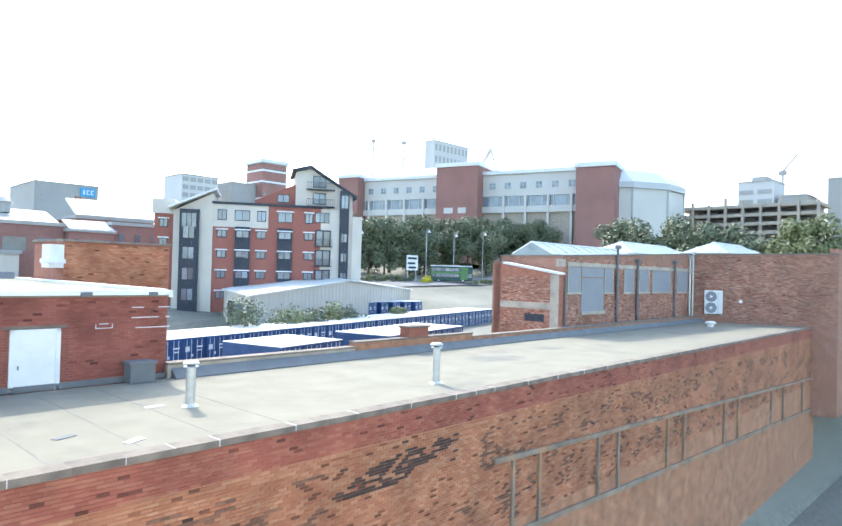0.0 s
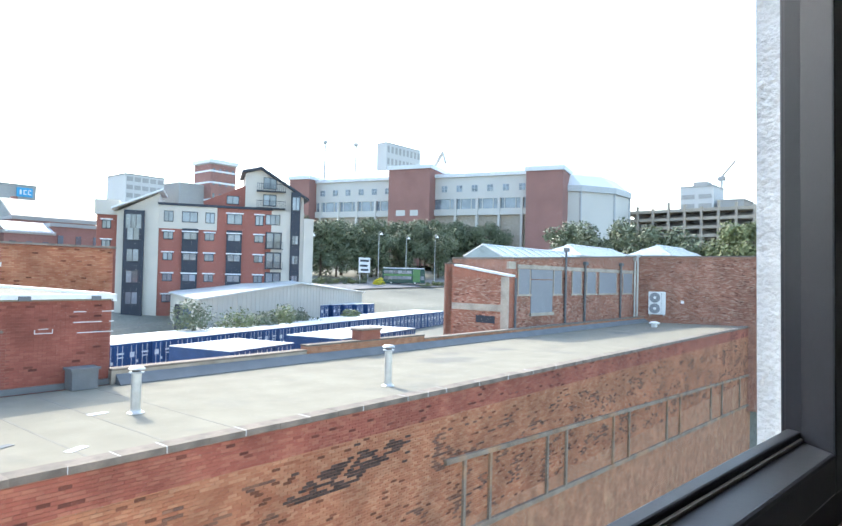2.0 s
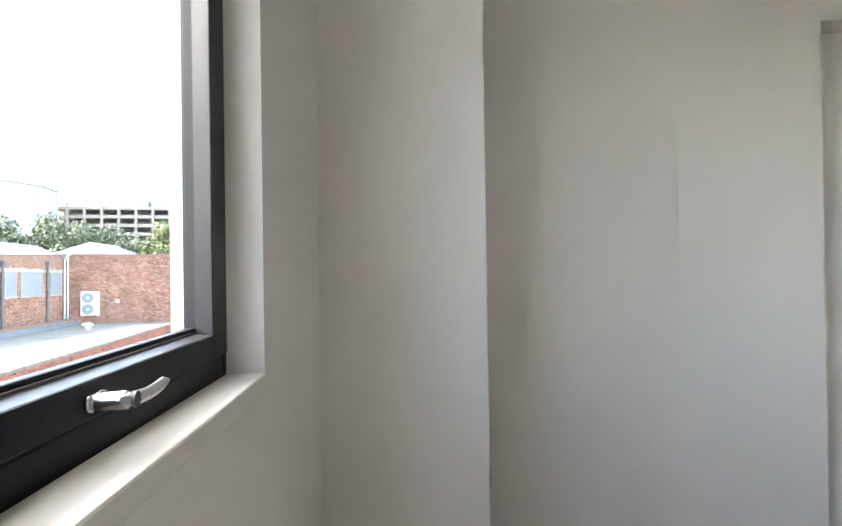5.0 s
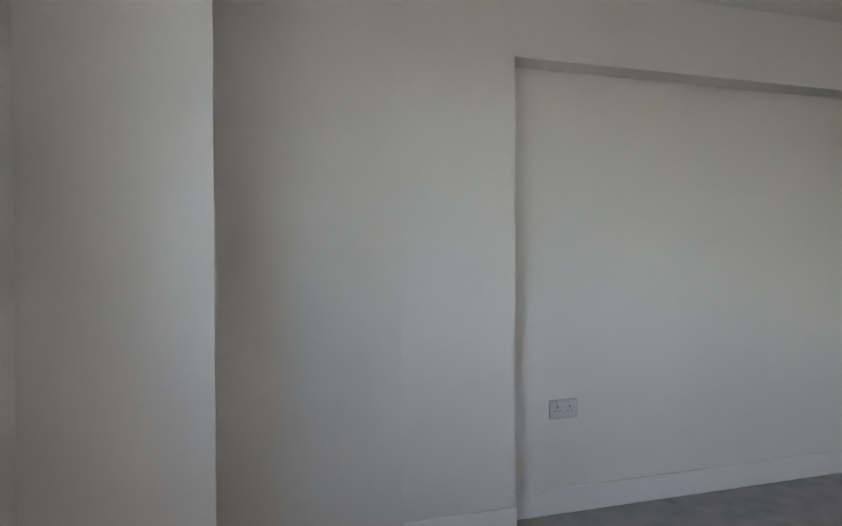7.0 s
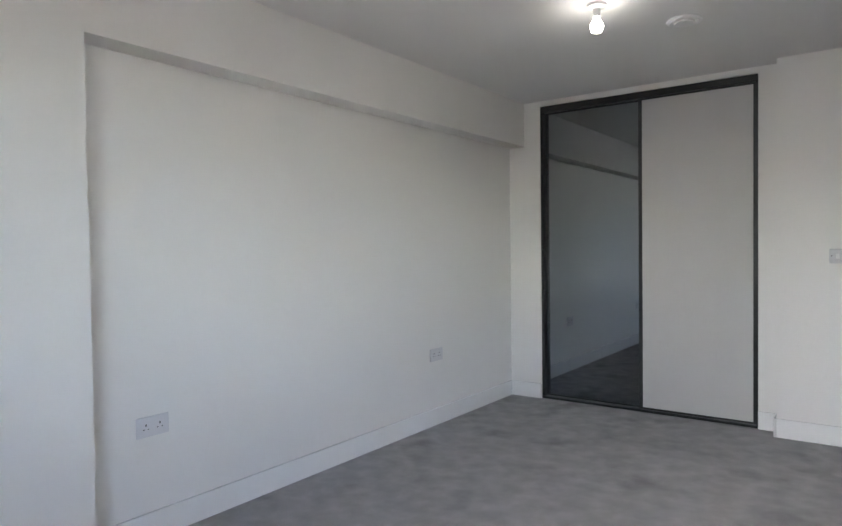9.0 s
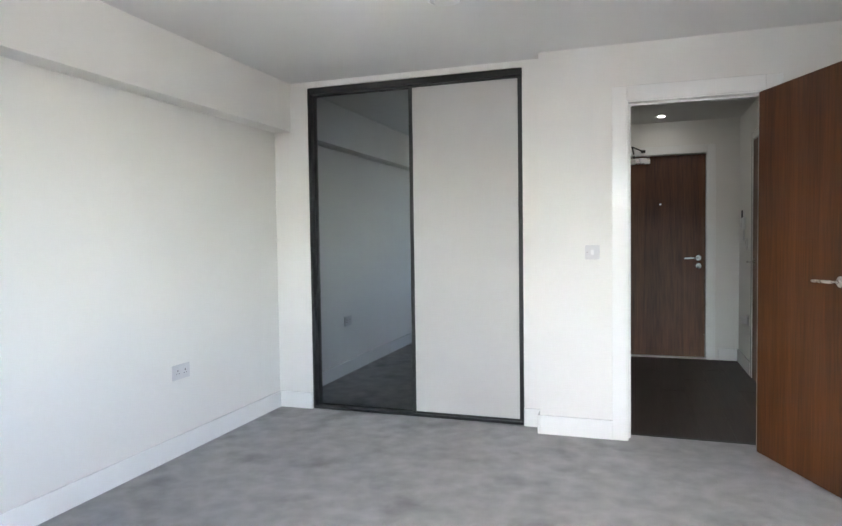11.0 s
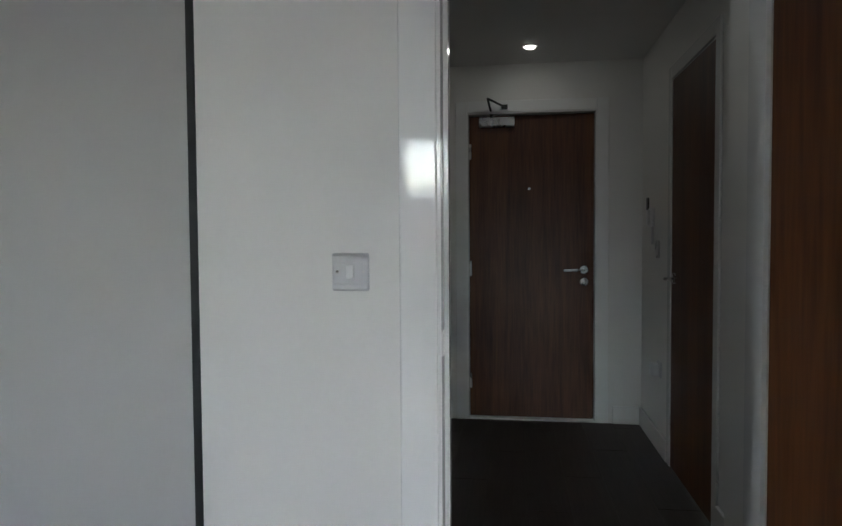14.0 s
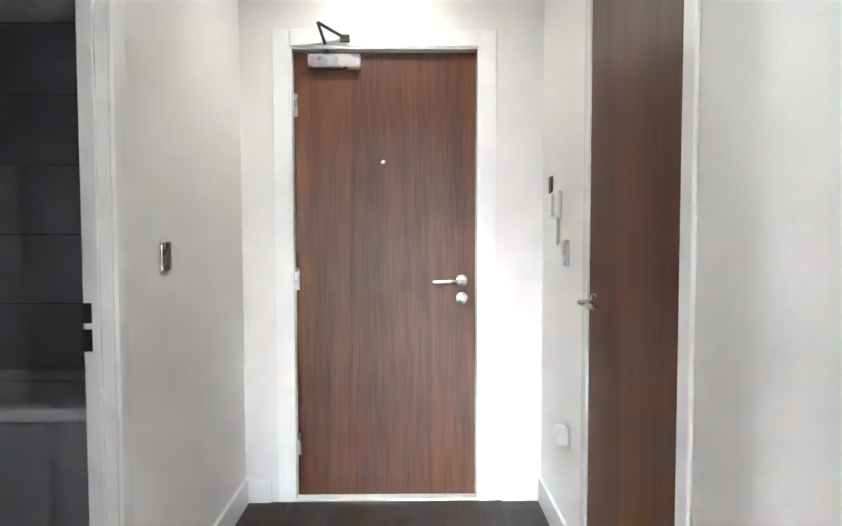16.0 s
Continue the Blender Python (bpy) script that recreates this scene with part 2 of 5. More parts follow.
PAINT = plain("wall_paint", (0.72, 0.708, 0.685), 0.6, scale=1.3, vary=0.012, bump=0.035, fine=90, rough_vary=0.05)
GLOSS = plain("white_gloss_paint", (0.80, 0.80, 0.79), 0.07, scale=3, vary=0.006, bump=0.004, fine=12, rough_vary=0.02, spec=0.6)
CEIL = plain("ceiling_paint", (0.70, 0.695, 0.685), 0.8, scale=1.1, vary=0.01, bump=0.03, fine=120)
CARPET = plain("carpet", (0.43, 0.42, 0.425), 0.95, scale=9, vary=0.14, bump=1.0, fine=260, spec=0.1, dirt=((0.32, 0.312, 0.316), 2.6, 0.55))
FRAME = plain("anthracite_frame", (0.010, 0.0115, 0.016), 0.42, spec=0.12, scale=6, vary=0.05, bump=0.01)
TRACK = plain("black_track", (0.02, 0.021, 0.023), 0.4, scale=6, vary=0.05, bump=0.01)
PANEL = plain("pale_panel", (0.47, 0.461, 0.452), 0.5, scale=2, vary=0.01, bump=0.01)
CHROME = plain("satin_steel", (0.62, 0.61, 0.60), 0.28, 1.0, scale=20, vary=0.05, bump=0.01)
PLASTIC = plain("white_plastic", (0.71, 0.71, 0.715), 0.35, scale=20, vary=0.01, bump=0.0)
GASKET = plain("gasket_rubber", (0.16, 0.155, 0.15), 0.6, scale=20, vary=0.05, bump=0.0)
DARKPL = plain("dark_plastic", (0.03, 0.03, 0.03), 0.4, scale=20, vary=0.03, bump=0.0)
PLATE = plain("white_accessory_plate", (0.58, 0.575, 0.59), 0.3, scale=20, vary=0.01, bump=0.0)
WALNUT = walnut("walnut_veneer", (0.046, 0.0150, 0.0052), (0.128, 0.046, 0.0155), rough=0.42)
OAKFL = walnut("dark_oak_floor", (0.020, 0.014, 0.0115), (0.055, 0.040, 0.033), "Y", 0.42)
TILE = plain("grey_wall_tile", (0.42, 0.43, 0.47), 0.3, scale=3, vary=0.12, bump=0.02)
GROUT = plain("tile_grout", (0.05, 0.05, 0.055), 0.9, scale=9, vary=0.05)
BATH = plain("white_acrylic", (0.82, 0.83, 0.84), 0.15, scale=5, vary=0.01, bump=0.0)
GLASS = glass("window_glass")
RENDERW = plain("white_render", (0.72, 0.73, 0.73), 0.95, scale=25, vary=0.1, bump=1.0, fine=140)
MIRROR = plain("smoked_mirror", (0.22, 0.238, 0.248), 0.02, 1.0, scale=3, vary=0.01, bump=0.0, rough_vary=0.0)
BULB = glow("lit_bulb", (1.0, 0.96, 0.90), 3.0)
SPOT = glow("lit_spot", (1.0, 0.97, 0.92), 6.0)

# ---- bedroom shell ----
CH = 2.34          # ceiling height
XR = 3.62          # far side wall of the room
YW = -5.02         # inner face of the window wall
YO = -5.189        # outer face of the window wall
WX0, WX1, WZ0, WZ1 = 1.41, 3.40, 0.978, 2.26   # window opening; unseen WX1 side and head enlarged to admit more skylight
# the outer wall stands askew to the room
SKEW = Matrix.Translation((1.472, -5.084, 0)) @ Matrix.Rotation(radians(7), 4, "Z") @ Matrix.Translation((-1.41, 5.083, 0))
EDGE = [tuple((SKEW @ Vector((x, -5.09, 0))).xy) for x in (-0.35, 3.95)]
solid("floor", Build().prism([*EDGE, (XR + 0.2, 0.02), (-0.25, 0.02)], -0.3, 0.0), CARPET, "mottled grey cut-pile carpet on the bedroom floor", "carpet", "structure")
solid("ceiling", Build().prism([*EDGE, (XR + 0.2, 0.55), (-0.25, 0.55)], CH, CH + 0.25), CEIL, "plain white plastered bedroom ceiling", "ceiling", "structure")
solid("wall_west", B((-0.25, 0, -5.5, 0.62, 0, CH), (0, 0.135, -3.94, -3.445, 0, CH), (0, 0.747, -5.3, -4.642, 0, CH)).prism([(0.0, -4.642), (0.085, -4.642), (0.135, -3.94), (0.0, -3.94)], 0, CH), PAINT, "off-white painted wall with a shallow pier and boxed column", "wall", "structure")
solid("beam", B((0.0, 0.134, -3.445, 0.0, 2.0, CH)), PAINT, "white boxed downstand beam along the wall head", "beam", "structure")
YM = -5.15         # outer face of the window frame
solid("wall_south", B((-0.6, WX0, YM, YW, -0.3, CH), (WX1, XR + 0.3, YM, YW, -0.3, CH), (WX0, WX1, YM, YW, -0.3, WZ0 - 0.03), (WX0, WX1, YM, YW, WZ1, CH)), PAINT, "white painted window wall with a deep reveal", "wall", "structure", m=SKEW)
solid("wall_east", B((XR, XR + 0.2, -5.2, 0.0, 0, CH)), PAINT, "plain white painted side wall", "wall", "structure")
solid("wall_outside", B((-6, 1.37, YO, YM, -14, 8), (WX1 + 0.04, 9, YO, YM, -14, 8), (1.37, WX1 + 0.04, YO, YM, -14, WZ0 - 0.05), (1.37, WX1 + 0.04, YO, YM, WZ1 + 0.04, 8)), RENDERW, "rough white rendered outer wall round the window", "wall", "structure", m=SKEW)

# wall holding the wardrobe and the bedroom door
DX0, DX1, DH = 2.443, 3.15, 2.0
solid("wall_north", B((-0.25, 0.27, 0, 0.62, 0, CH), (0.27, 1.80, 0, 0.62, 2.30, CH), (1.80, 1.92, 0, 0.62, 0, CH), (0.27, 1.80, 0.55, 0.62, 0, 2.30),
    (1.92, DX0 - 0.03, -0.13, 0.0, 0, CH), (DX1 + 0.03, XR, -0.13, 0.0, 0, CH), (DX0 - 0.03, DX1 + 0.03, -0.13, 0.0, DH + 0.03, CH)), PAINT, "white painted wall round the wardrobe and doorway", "wall", "structure")

# ---- hall and bathroom shell ----
HX0, HX1, HY1, HH = 2.10, 3.425, 2.64, 2.32
solid("hall_floor", B((2.03, XR + 0.2, 0.021, 3.2, -0.3, -0.004), (-0.4, 2.03, 0.63, 3.2, -0.3, -0.004)), GROUT, "dark floor bed below the hall boards", "floor", "structure")
solid("hall_ceiling", B((2.03, XR + 0.2, 0.001, 3.2, HH, HH + 0.018), (-0.4, 2.03, 0.63, 3.2, HH, HH + 0.018)), CEIL, "plain white hall ceiling", "ceiling", "structure")
BY0, BY1 = 0.80, 1.42        # bathroom doorway
RY0, RY1 = 1.185, 1.87        # side door
solid("hall_wall_west", B((HX0 - 0.07, HX0, 0.001, BY0 - 0.026, 0, HH), (HX0 - 0.07, HX0, BY1 + 0.026, HY1, 0, HH), (HX0 - 0.07, HX0, BY0 - 0.026, BY1 + 0.026, 2.026, HH)), PAINT, "white painted hall wall with bathroom doorway", "wall", "structure")
solid("hall_wall_east", B((3.30, HX1, 0.012, 0.66, 0, HH), (HX1, HX1 + 0.1, 0.001, RY0 - 0.026, 0, HH), (HX1, HX1 + 0.1, RY1 + 0.026, HY1, 0, HH), (HX1, HX1 + 0.1, RY0 - 0.026, RY1 + 0.026, 2.026, HH)), PAINT, "white painted hall wall beside a side door", "wall", "structure")
FX0, FX1 = 2.325, 3.135
solid("hall_wall_north", B((HX0 - 0.1, FX0 - 0.04, HY1, HY1 + 0.2, 0, HH), (FX1 + 0.04, HX1 + 0.1, HY1, HY1 + 0.2, 0, HH), (FX0 - 0.04, FX1 + 0.04, HY1, HY1 + 0.2, 2.04, HH), (FX0 - 0.04, FX1 + 0.04, HY1 + 0.14, HY1 + 0.2, 0, 2.04)), PAINT, "white painted wall round the entrance door", "wall", "structure")
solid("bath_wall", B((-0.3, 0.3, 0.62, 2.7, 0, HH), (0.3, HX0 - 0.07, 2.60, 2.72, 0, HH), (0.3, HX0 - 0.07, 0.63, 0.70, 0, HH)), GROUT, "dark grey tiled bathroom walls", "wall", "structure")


def skirting(name, runs, label="white gloss-painted skirting board"):
    b = Build()
    for x0, x1, y0, y1 in runs:
        b.box(x0, x1, y0, y1, 0, 0.117)
    return solid(name, b, GLOSS, label, "skirting board", "structure", bevel=0.004)


skirting("baseboard", [(0, 0.016, -3.445, -0.016), (0, 0.27, -0.016, 0), (1.80, 1.904, -0.016, 0), (1.904, 1.92, -0.146, 0), (1.92, DX0 - 0.09, -0.146, -0.13), (0.135, 0.151, -3.94, -3.445), (DX1 + 0.09, XR, -0.146, -0.13), (XR - 0.016, XR, -4.7, -0.146)])
skirting("hall_baseboard", [(HX0, HX0 + 0.016, 0.0, BY0 - 0.07), (HX0, HX0 + 0.016, BY1 + 0.07, HY1 - 0.016), (HX0, FX0 - 0.11, HY1 - 0.016, HY1), (FX1 + 0.11, HX1, HY1 - 0.016, HY1), (HX1 - 0.016, HX1, RY1 + 0.07, HY1 - 0.016), (HX1 - 0.016, HX1, 0.676, RY0 - 0.07), (3.284, 3.30, 0.012, 0.676), (3.30, HX1, 0.66, 0.676)])


# ---- window ----
def window():
    w = thing("window_1", SKEW, "anthracite framed top-hung window with lever handle, shut", "window", kind="structure")
    x0, x1, z0, z1 = 1.37, WX1 + 0.04, WZ0 - 0.05, WZ1 + 0.04
    a, b = -5.083, YM
    b = -5.138
    part("window_frame", B((x0, WX0 + 0.016, b, a, z0, z1), (WX1 - 0.016, x1, b, a, z0, z1), (WX0 + 0.016, WX1 - 0.016, b, a, z0, WZ0 + 0.033), (WX0 + 0.016, WX1 - 0.016, b, a, WZ1 - 0.033, z1)), FRAME, w, bevel=0.003)
    s0, s1, t0, t1 = WX0 + 0.018, WX1 - 0.018, WZ0 + 0.035, WZ1 - 0.035
    g0, g1, h0, h1 = WX0 + 0.098, WX1 - 0.098, WZ0 + 0.073, WZ1 - 0.073      # inner edge of the sash
    y0, y1 = -5.135, a + 0.007
    sash = Build().prism([(s0, y1), (g0, y1), (g0 - 0.028, -5.111), (g0 - 0.040, y0), (s0, y0)], t0, t1)
    sash.prism([(s1, y0), (g1 + 0.040, y0), (g1 + 0.028, -5.111), (g1, y1), (s1, y1)], t0, t1)
    sash.box(g0 - 0.038, g1 + 0.038, y0 + 0.001, y1 - 0.0004, t0 + 0.0004, h0).box(g0 - 0.038, g1 + 0.038, y0 + 0.001, y1 - 0.0004, h1, t1 - 0.0004)
    part("sash", sash, FRAME, w, bevel=0.003)
    part("glazing_bead", B((g0 - 0.034, g1 + 0.034, -5.126, -5.112, h0, h0 + 0.009), (g0 - 0.034, g1 + 0.034, -5.126, -5.112, h1 - 0.009, h1)), FRAME, w, bevel=0.002)
    part("gasket", B((g0 - 0.034, g1 + 0.034, -5.112, -5.109, h0, h0 + 0.003), (g0 - 0.034, g1 + 0.034, -5.112, -5.109, h1 - 0.003, h1)), GASKET, w, "grey rubber glazing gasket")
    pane = part("pane", B((g0 - 0.042, g1 + 0.042, -5.131, -5.127, h0 - 0.003, h1 + 0.003)), GLASS, w)
    pane.visible_shadow = False
    part("window_sill", B((WX0 + 0.002, WX1 - 0.002, -5.083, YW + 0.004, WZ0 - 0.03, WZ0)), PAINT, w, "white painted window board", bevel=0.004)
    # lever handle on the bottom rail of the sash
    hx, hz = 1.884, WZ0 + 0.053
    base = Build().prism([(0.0085 * math.cos(i * math.pi / 8) + (0.009 if math.cos(i * math.pi / 8) > 0 else -0.014), 0.0085 * math.sin(i * math.pi / 8)) for i in range(16)], 0.0, 0.006, pose(hx, y1, hz) @ Matrix.Rotation(radians(-90), 4, "X"))
    h = part("handle", base, CHROME, w, "satin steel lever handle", bevel=0.002)
    lever = Build().tube([(hx + 0.004, y1 + 0.005, hz), (hx + 0.004, y1 + 0.034, hz + 0.002)], 0.0085, 14)
    rings = []
    for i in range(17):
        s = i / 16
        x = hx + 0.016 - 0.098 * s
        z = hz + 0.004 - 0.005 * math.sin(s * 2.4) + 0.004 * s ** 2.5
        hh = 0.0074 * (0.55 + 0.45 * math.sin(min(1, s * 5) * 1.57)) * (1 - 0.22 * s) * (0.5 if i == 16 else 1)
        rings.append([(x, y1 + 0.037 + 0.0048 * math.cos(k * math.pi / 6), z + hh * math.sin(k * math.pi / 6)) for k in range(12)])
    lever.ring(rings)
    part("lever", lever, CHROME, h, smooth=True)
    part("key_barrel", Build().lathe([(0.0, 0), (0.0075, 0), (0.0075, 0.003), (0.0, 0.003)], m=pose(hx + 0.006, y1 + 0.0415, hz + 0.003) @ Matrix.Rotation(radians(-90), 4, "X")), DARKPL, h)


window()


# ---- wardrobe ----
def wardrobe():
    w = thing("sliding_wardrobe", pose(0.272, 0, 0), "built-in sliding wardrobe with one smoked mirror door and one pale door", "wardrobe")
    W, H = 1.526, 2.296
    part("top_track", B((0, W, 0.0, 0.09, H - 0.045, H)), TRACK, w, bevel=0.002)
    part("bottom_track", B((0, W, 0.0, 0.09, 0.002, 0.02)), TRACK, w, bevel=0.002)
    part("side_frame", B((0, 0.022, 0.001, 0.55, 0.021, H - 0.046)), TRACK, w)
    part("side_frame", B((W - 0.011, W, 0.001, 0.55, 0.021, H - 0.046)), TRACK, w)
    part("interior_panel", B((0.022, W - 0.022, 0.53, 0.548, 0.002, H - 0.045)), PANEL, w)
    for name, a, b, y, mt, lab in (("mirror_door", 0.022, 0.80, 0.042, MIRROR, "smoked grey mirror door"), ("panel_door", 0.757, W - 0.012, 0.012, PANEL, "pale matt door panel")):
        d = part(name, B((a + 0.014, b - 0.014, y + 0.006, y + 0.016, 0.030, H - 0.055)), mt, w, lab)
        part("stile", B((a, a + 0.026, y, y + 0.026, 0.022, H - 0.047)), TRACK, d, bevel=0.003)
        part("stile", B((b - 0.017, b, y, y + 0.026, 0.022, H - 0.047)), TRACK, d, bevel=0.003)
        part("rail", B((a + 0.026, b - 0.017, y + 0.002, y + 0.024, 0.022, 0.036)), TRACK, d, bevel=0.002)
        part("rail", B((a + 0.026, b - 0.017, y + 0.002, y + 0.024, H - 0.060, H - 0.047)), TRACK, d, bevel=0.002)


wardrobe()


# ---- doors ----
def lever_handle(parent, x, y, z, side, point, lock=False):
    """Lever on a round rose; side: the way it stands off along y; point: the way the lever points along x."""
    h = part("handle", Build().lathe([(0.0, 0), (0.026, 0), (0.026, 0.007), (0.023, 0.009), (0.0, 0.009)], seg=28, m=pose(x, y, z) @ Matrix.Rotation(radians(-90 * side), 4, "X")), CHROME, parent, "satin steel lever handle", smooth=True)
    part("lever", Build().tube([(x, y + 0.008 * side, z), (x, y + 0.035 * side, z), (x + 0.004 * point, y + 0.047 * side, z), (x + 0.018 * point, y + 0.053 * side, z), (x + 0.06 * point, y + 0.053 * side, z - 0.001), (x + 0.125 * point, y + 0.050 * side, z - 0.002), (x + 0.130 * point, y + 0.044 * side, z - 0.002)], 0.0072, 12), CHROME, h, smooth=True)
    if lock:
        k = part("escutcheon", Build().lathe([(0.0, 0), (0.026, 0), (0.026, 0.007), (0.023, 0.009), (0.0, 0.009)], seg=28, m=pose(x, y, z - 0.078) @ Matrix.Rotation(radians(-90 * side), 4, "X")), CHROME, parent, smooth=True)
        part("thumb_turn", B((x - 0.004, x + 0.004, y + 0.009 * side, y + 0.022 * side, z - 0.092, z - 0.064)), CHROME, k, bevel=0.002)


def hinge(parent, x, y, z):
    part("hinge", Build().lathe([(0.006, z), (0.006, z + 0.1)], x, y, 10).box(x - 0.016, x + 0.016, y - 0.002, y + 0.002, z, z + 0.1), CHROME, parent)


# bedroom door, open into the room
def bedroom_door():
    d = thing("door_1", pose(DX1 + 0.012, -0.138, 0, 0, 0, -67), "walnut veneered bedroom door standing open, lever handle", "door", kind="structure")
    L = 0.69
    part("leaf", B((0, L, -0.044, 0, 0.008, DH - 0.004)), WALNUT, d, bevel=0.0015)
    lever_handle(d, L - 0.062, -0.044, 1.0, -1, -1)
    lever_handle(d, L - 0.062, 0.0, 1.0, 1, -1)
    for z in (0.2, 0.95, 1.75):
        hinge(d, 0.0, 0.004, z)


bedroom_door()


def lining(name, x0, x1, h, y0, y1, faces, label, m=None, arch=0.062):
    """Door lining with stops and an architrave on the named faces."""
    f = thing(name, m or pose(0, 0, 0), label, "door frame", kind="structure")
    part("lining", B((x0 - 0.028, x0, y0, y1, 0, h), (x1, x1 + 0.028, y0, y1, 0, h), (x0 - 0.028, x1 + 0.028, y0, y1, h, h + 0.028)), GLOSS, f, bevel=0.002)
    mid = (y0 + y1) / 2
    part("door_stop", B((x0, x0 + 0.012, mid - 0.01, mid + 0.03, 0, h), (x1 - 0.012, x1, mid - 0.01, mid + 0.03, 0, h), (x0 + 0.012, x1 - 0.012, mid - 0.01, mid + 0.03, h - 0.012, h)), GLOSS, f, bevel=0.002)
    for a, b in faces:
        part("architrave", B((x0 - 0.008 - arch, x0 - 0.008, a, b, 0, h + 0.008 + arch), (x1 + 0.008, x1 + 0.008 + arch, a, b, 0, h + 0.008 + arch), (x0 - 0.008, x1 + 0.008, a, b, h + 0.008, h + 0.008 + arch)), GLOSS, f, bevel=0.004)
    return f


bf = lining("door_frame_1", DX0, DX1, DH, -0.132, 0.002, [(-0.142, -0.131), (0.0005, 0.012)], "white gloss-painted bedroom door frame with steel keep", arch=0.085)
part("strike_plate", B((DX0, DX0 + 0.003, -0.130, -0.100, 0.935, 0.992)), CHROME, bf, "steel keep")

# entrance door
def entrance_door():
    f = lining("door_frame_2", FX0, FX1, 2.005, HY1 - 0.002, HY1 + 0.138, [(HY1 - 0.008, HY1 - 0.0005)], "white painted entrance door frame", arch=0.075)
    d = thing("door_2", pose(0, 0, 0), "walnut veneered entrance door, shut, with closer and spyhole", "door", kind="structure")
    y = HY1 + 0.045
    part("leaf", B((FX0 + 0.003, FX1 - 0.003, y, y + 0.05, 0.012, 2.0)), WALNUT, d, bevel=0.0015)
    lever_handle(d, FX1 - 0.065, y, 0.99, -1, -1, lock=True)
    part("spyhole", Build().lathe([(0.0, 0), (0.009, 0), (0.009, 0.004), (0.005, 0.006), (0.0, 0.006)], seg=16, m=pose(2.72, y, 1.52) @ Matrix.Rotation(radians(90), 4, "X")), CHROME, d)
    c = part("door_closer", B((FX0 + 0.07, FX0 + 0.30, y - 0.048, y - 0.001, 1.925, 1.985)), CHROME, d, "satin grey overhead door closer", bevel=0.006)
    part("closer_arm", Build().tube([(FX0 + 0.15, y - 0.03, 1.985), (FX0 + 0.15, y - 0.03, 2.01)], 0.010).tube([(FX0 + 0.15, y - 0.03, 2.012), (FX0 + 0.13, HY1 - 0.10, 2.085)], 0.007).tube([(FX0 + 0.13, HY1 - 0.10, 2.085), (FX0 + 0.235, HY1 - 0.02, 2.045)], 0.007).box(FX0 + 0.215, FX0 + 0.255, HY1 - 0.028, HY1 - 0.012, 2.03, 2.058), DARKPL, c)
    for z in (0.2, 0.95, 1.72):
        hinge(d, FX0 + 0.001, y - 0.004, z)
    part("threshold", B((FX0, FX1, HY1 - 0.004, HY1 + 0.14, 0.0, 0.011)), GLOSS, f, bevel=0.003)


entrance_door()

# side door in the hall
def side_door():
    m = pose(HX1, 0, 0, 0, 0, 90)
    lining("door_frame_3", RY0, RY1, 2.0, -0.1, 0.002, [(0.0005, 0.012)], "white painted hall door frame", m)
    d = thing("door_3", m, "dark walnut hall side door, shut", "door", kind="structure")
    part("leaf", B((RY0 + 0.003, RY1 - 0.003, -0.035, 0.007, 0.008, 1.997)), WALNUT, d, bevel=0.0015)
    lever_handle(d, RY1 - 0.065, 0.007, 0.99, 1, -1)


side_door()
lining("door_frame_4", BY0, BY1, 2.0, -0.002, 0.072, [(-0.012, -0.0005)], "white painted bathroom door frame with steel keep", pose(HX0, 0, 0, 0, 0, 90))

# ---- sockets and switches ----
def plate(name, m, w, h, label, category, kind="socket", mat=None, group=""):
    """Accessory plate lying in local xz, front towards -y."""
    p = thing(name, m, label, category, group)
    part("faceplate", B((-w / 2, w / 2, -0.009, -0.0005, -h / 2, h / 2)), mat or PLATE, p, bevel=0.004)
    if kind == "socket":
        n = 2 if w > 0.1 else 1
        for i in range(n):
            x = (i - (n - 1) / 2) * 0.062
            part("pin_hole", B((x - 0.003, x + 0.003, -0.0098, -0.0088, 0.004, 0.013), (x - 0.013, x - 0.007, -0.0098, -0.0088, -0.011, -0.007), (x + 0.007, x + 0.013, -0.0098, -0.0088, -0.011, -0.007)), DARKPL, p)
            part("rocker", B((x - 0.005, x + 0.005, -0.013, -0.009, 0.021, 0.035)), PLATE, p, bevel=0.001)
    elif kind == "switch":
        for z0, z1 in ((0.021, h / 2 - 0.004), (-h / 2 + 0.004, -0.026)):
            part("raised_band", B((-w / 2 + 0.001, w / 2 - 0.001, -0.0125, -0.0088, z0, z1)), PLATE, p, bevel=0.003)
        part("rocker", B((-0.009, 0.009, -0.015, -0.009, -0.015, 0.016)), PLASTIC, p, bevel=0.002)
        for x in (-0.03, 0.03):
            part("screw", Build().lathe([(0.0, 0), (0.0035, 0), (0.0035, 0.0012), (0.0, 0.0012)], seg=10, m=pose(x, -0.009, 0.001) @ Matrix.Rotation(radians(90), 4, "X")), CHROME, p)
    return p


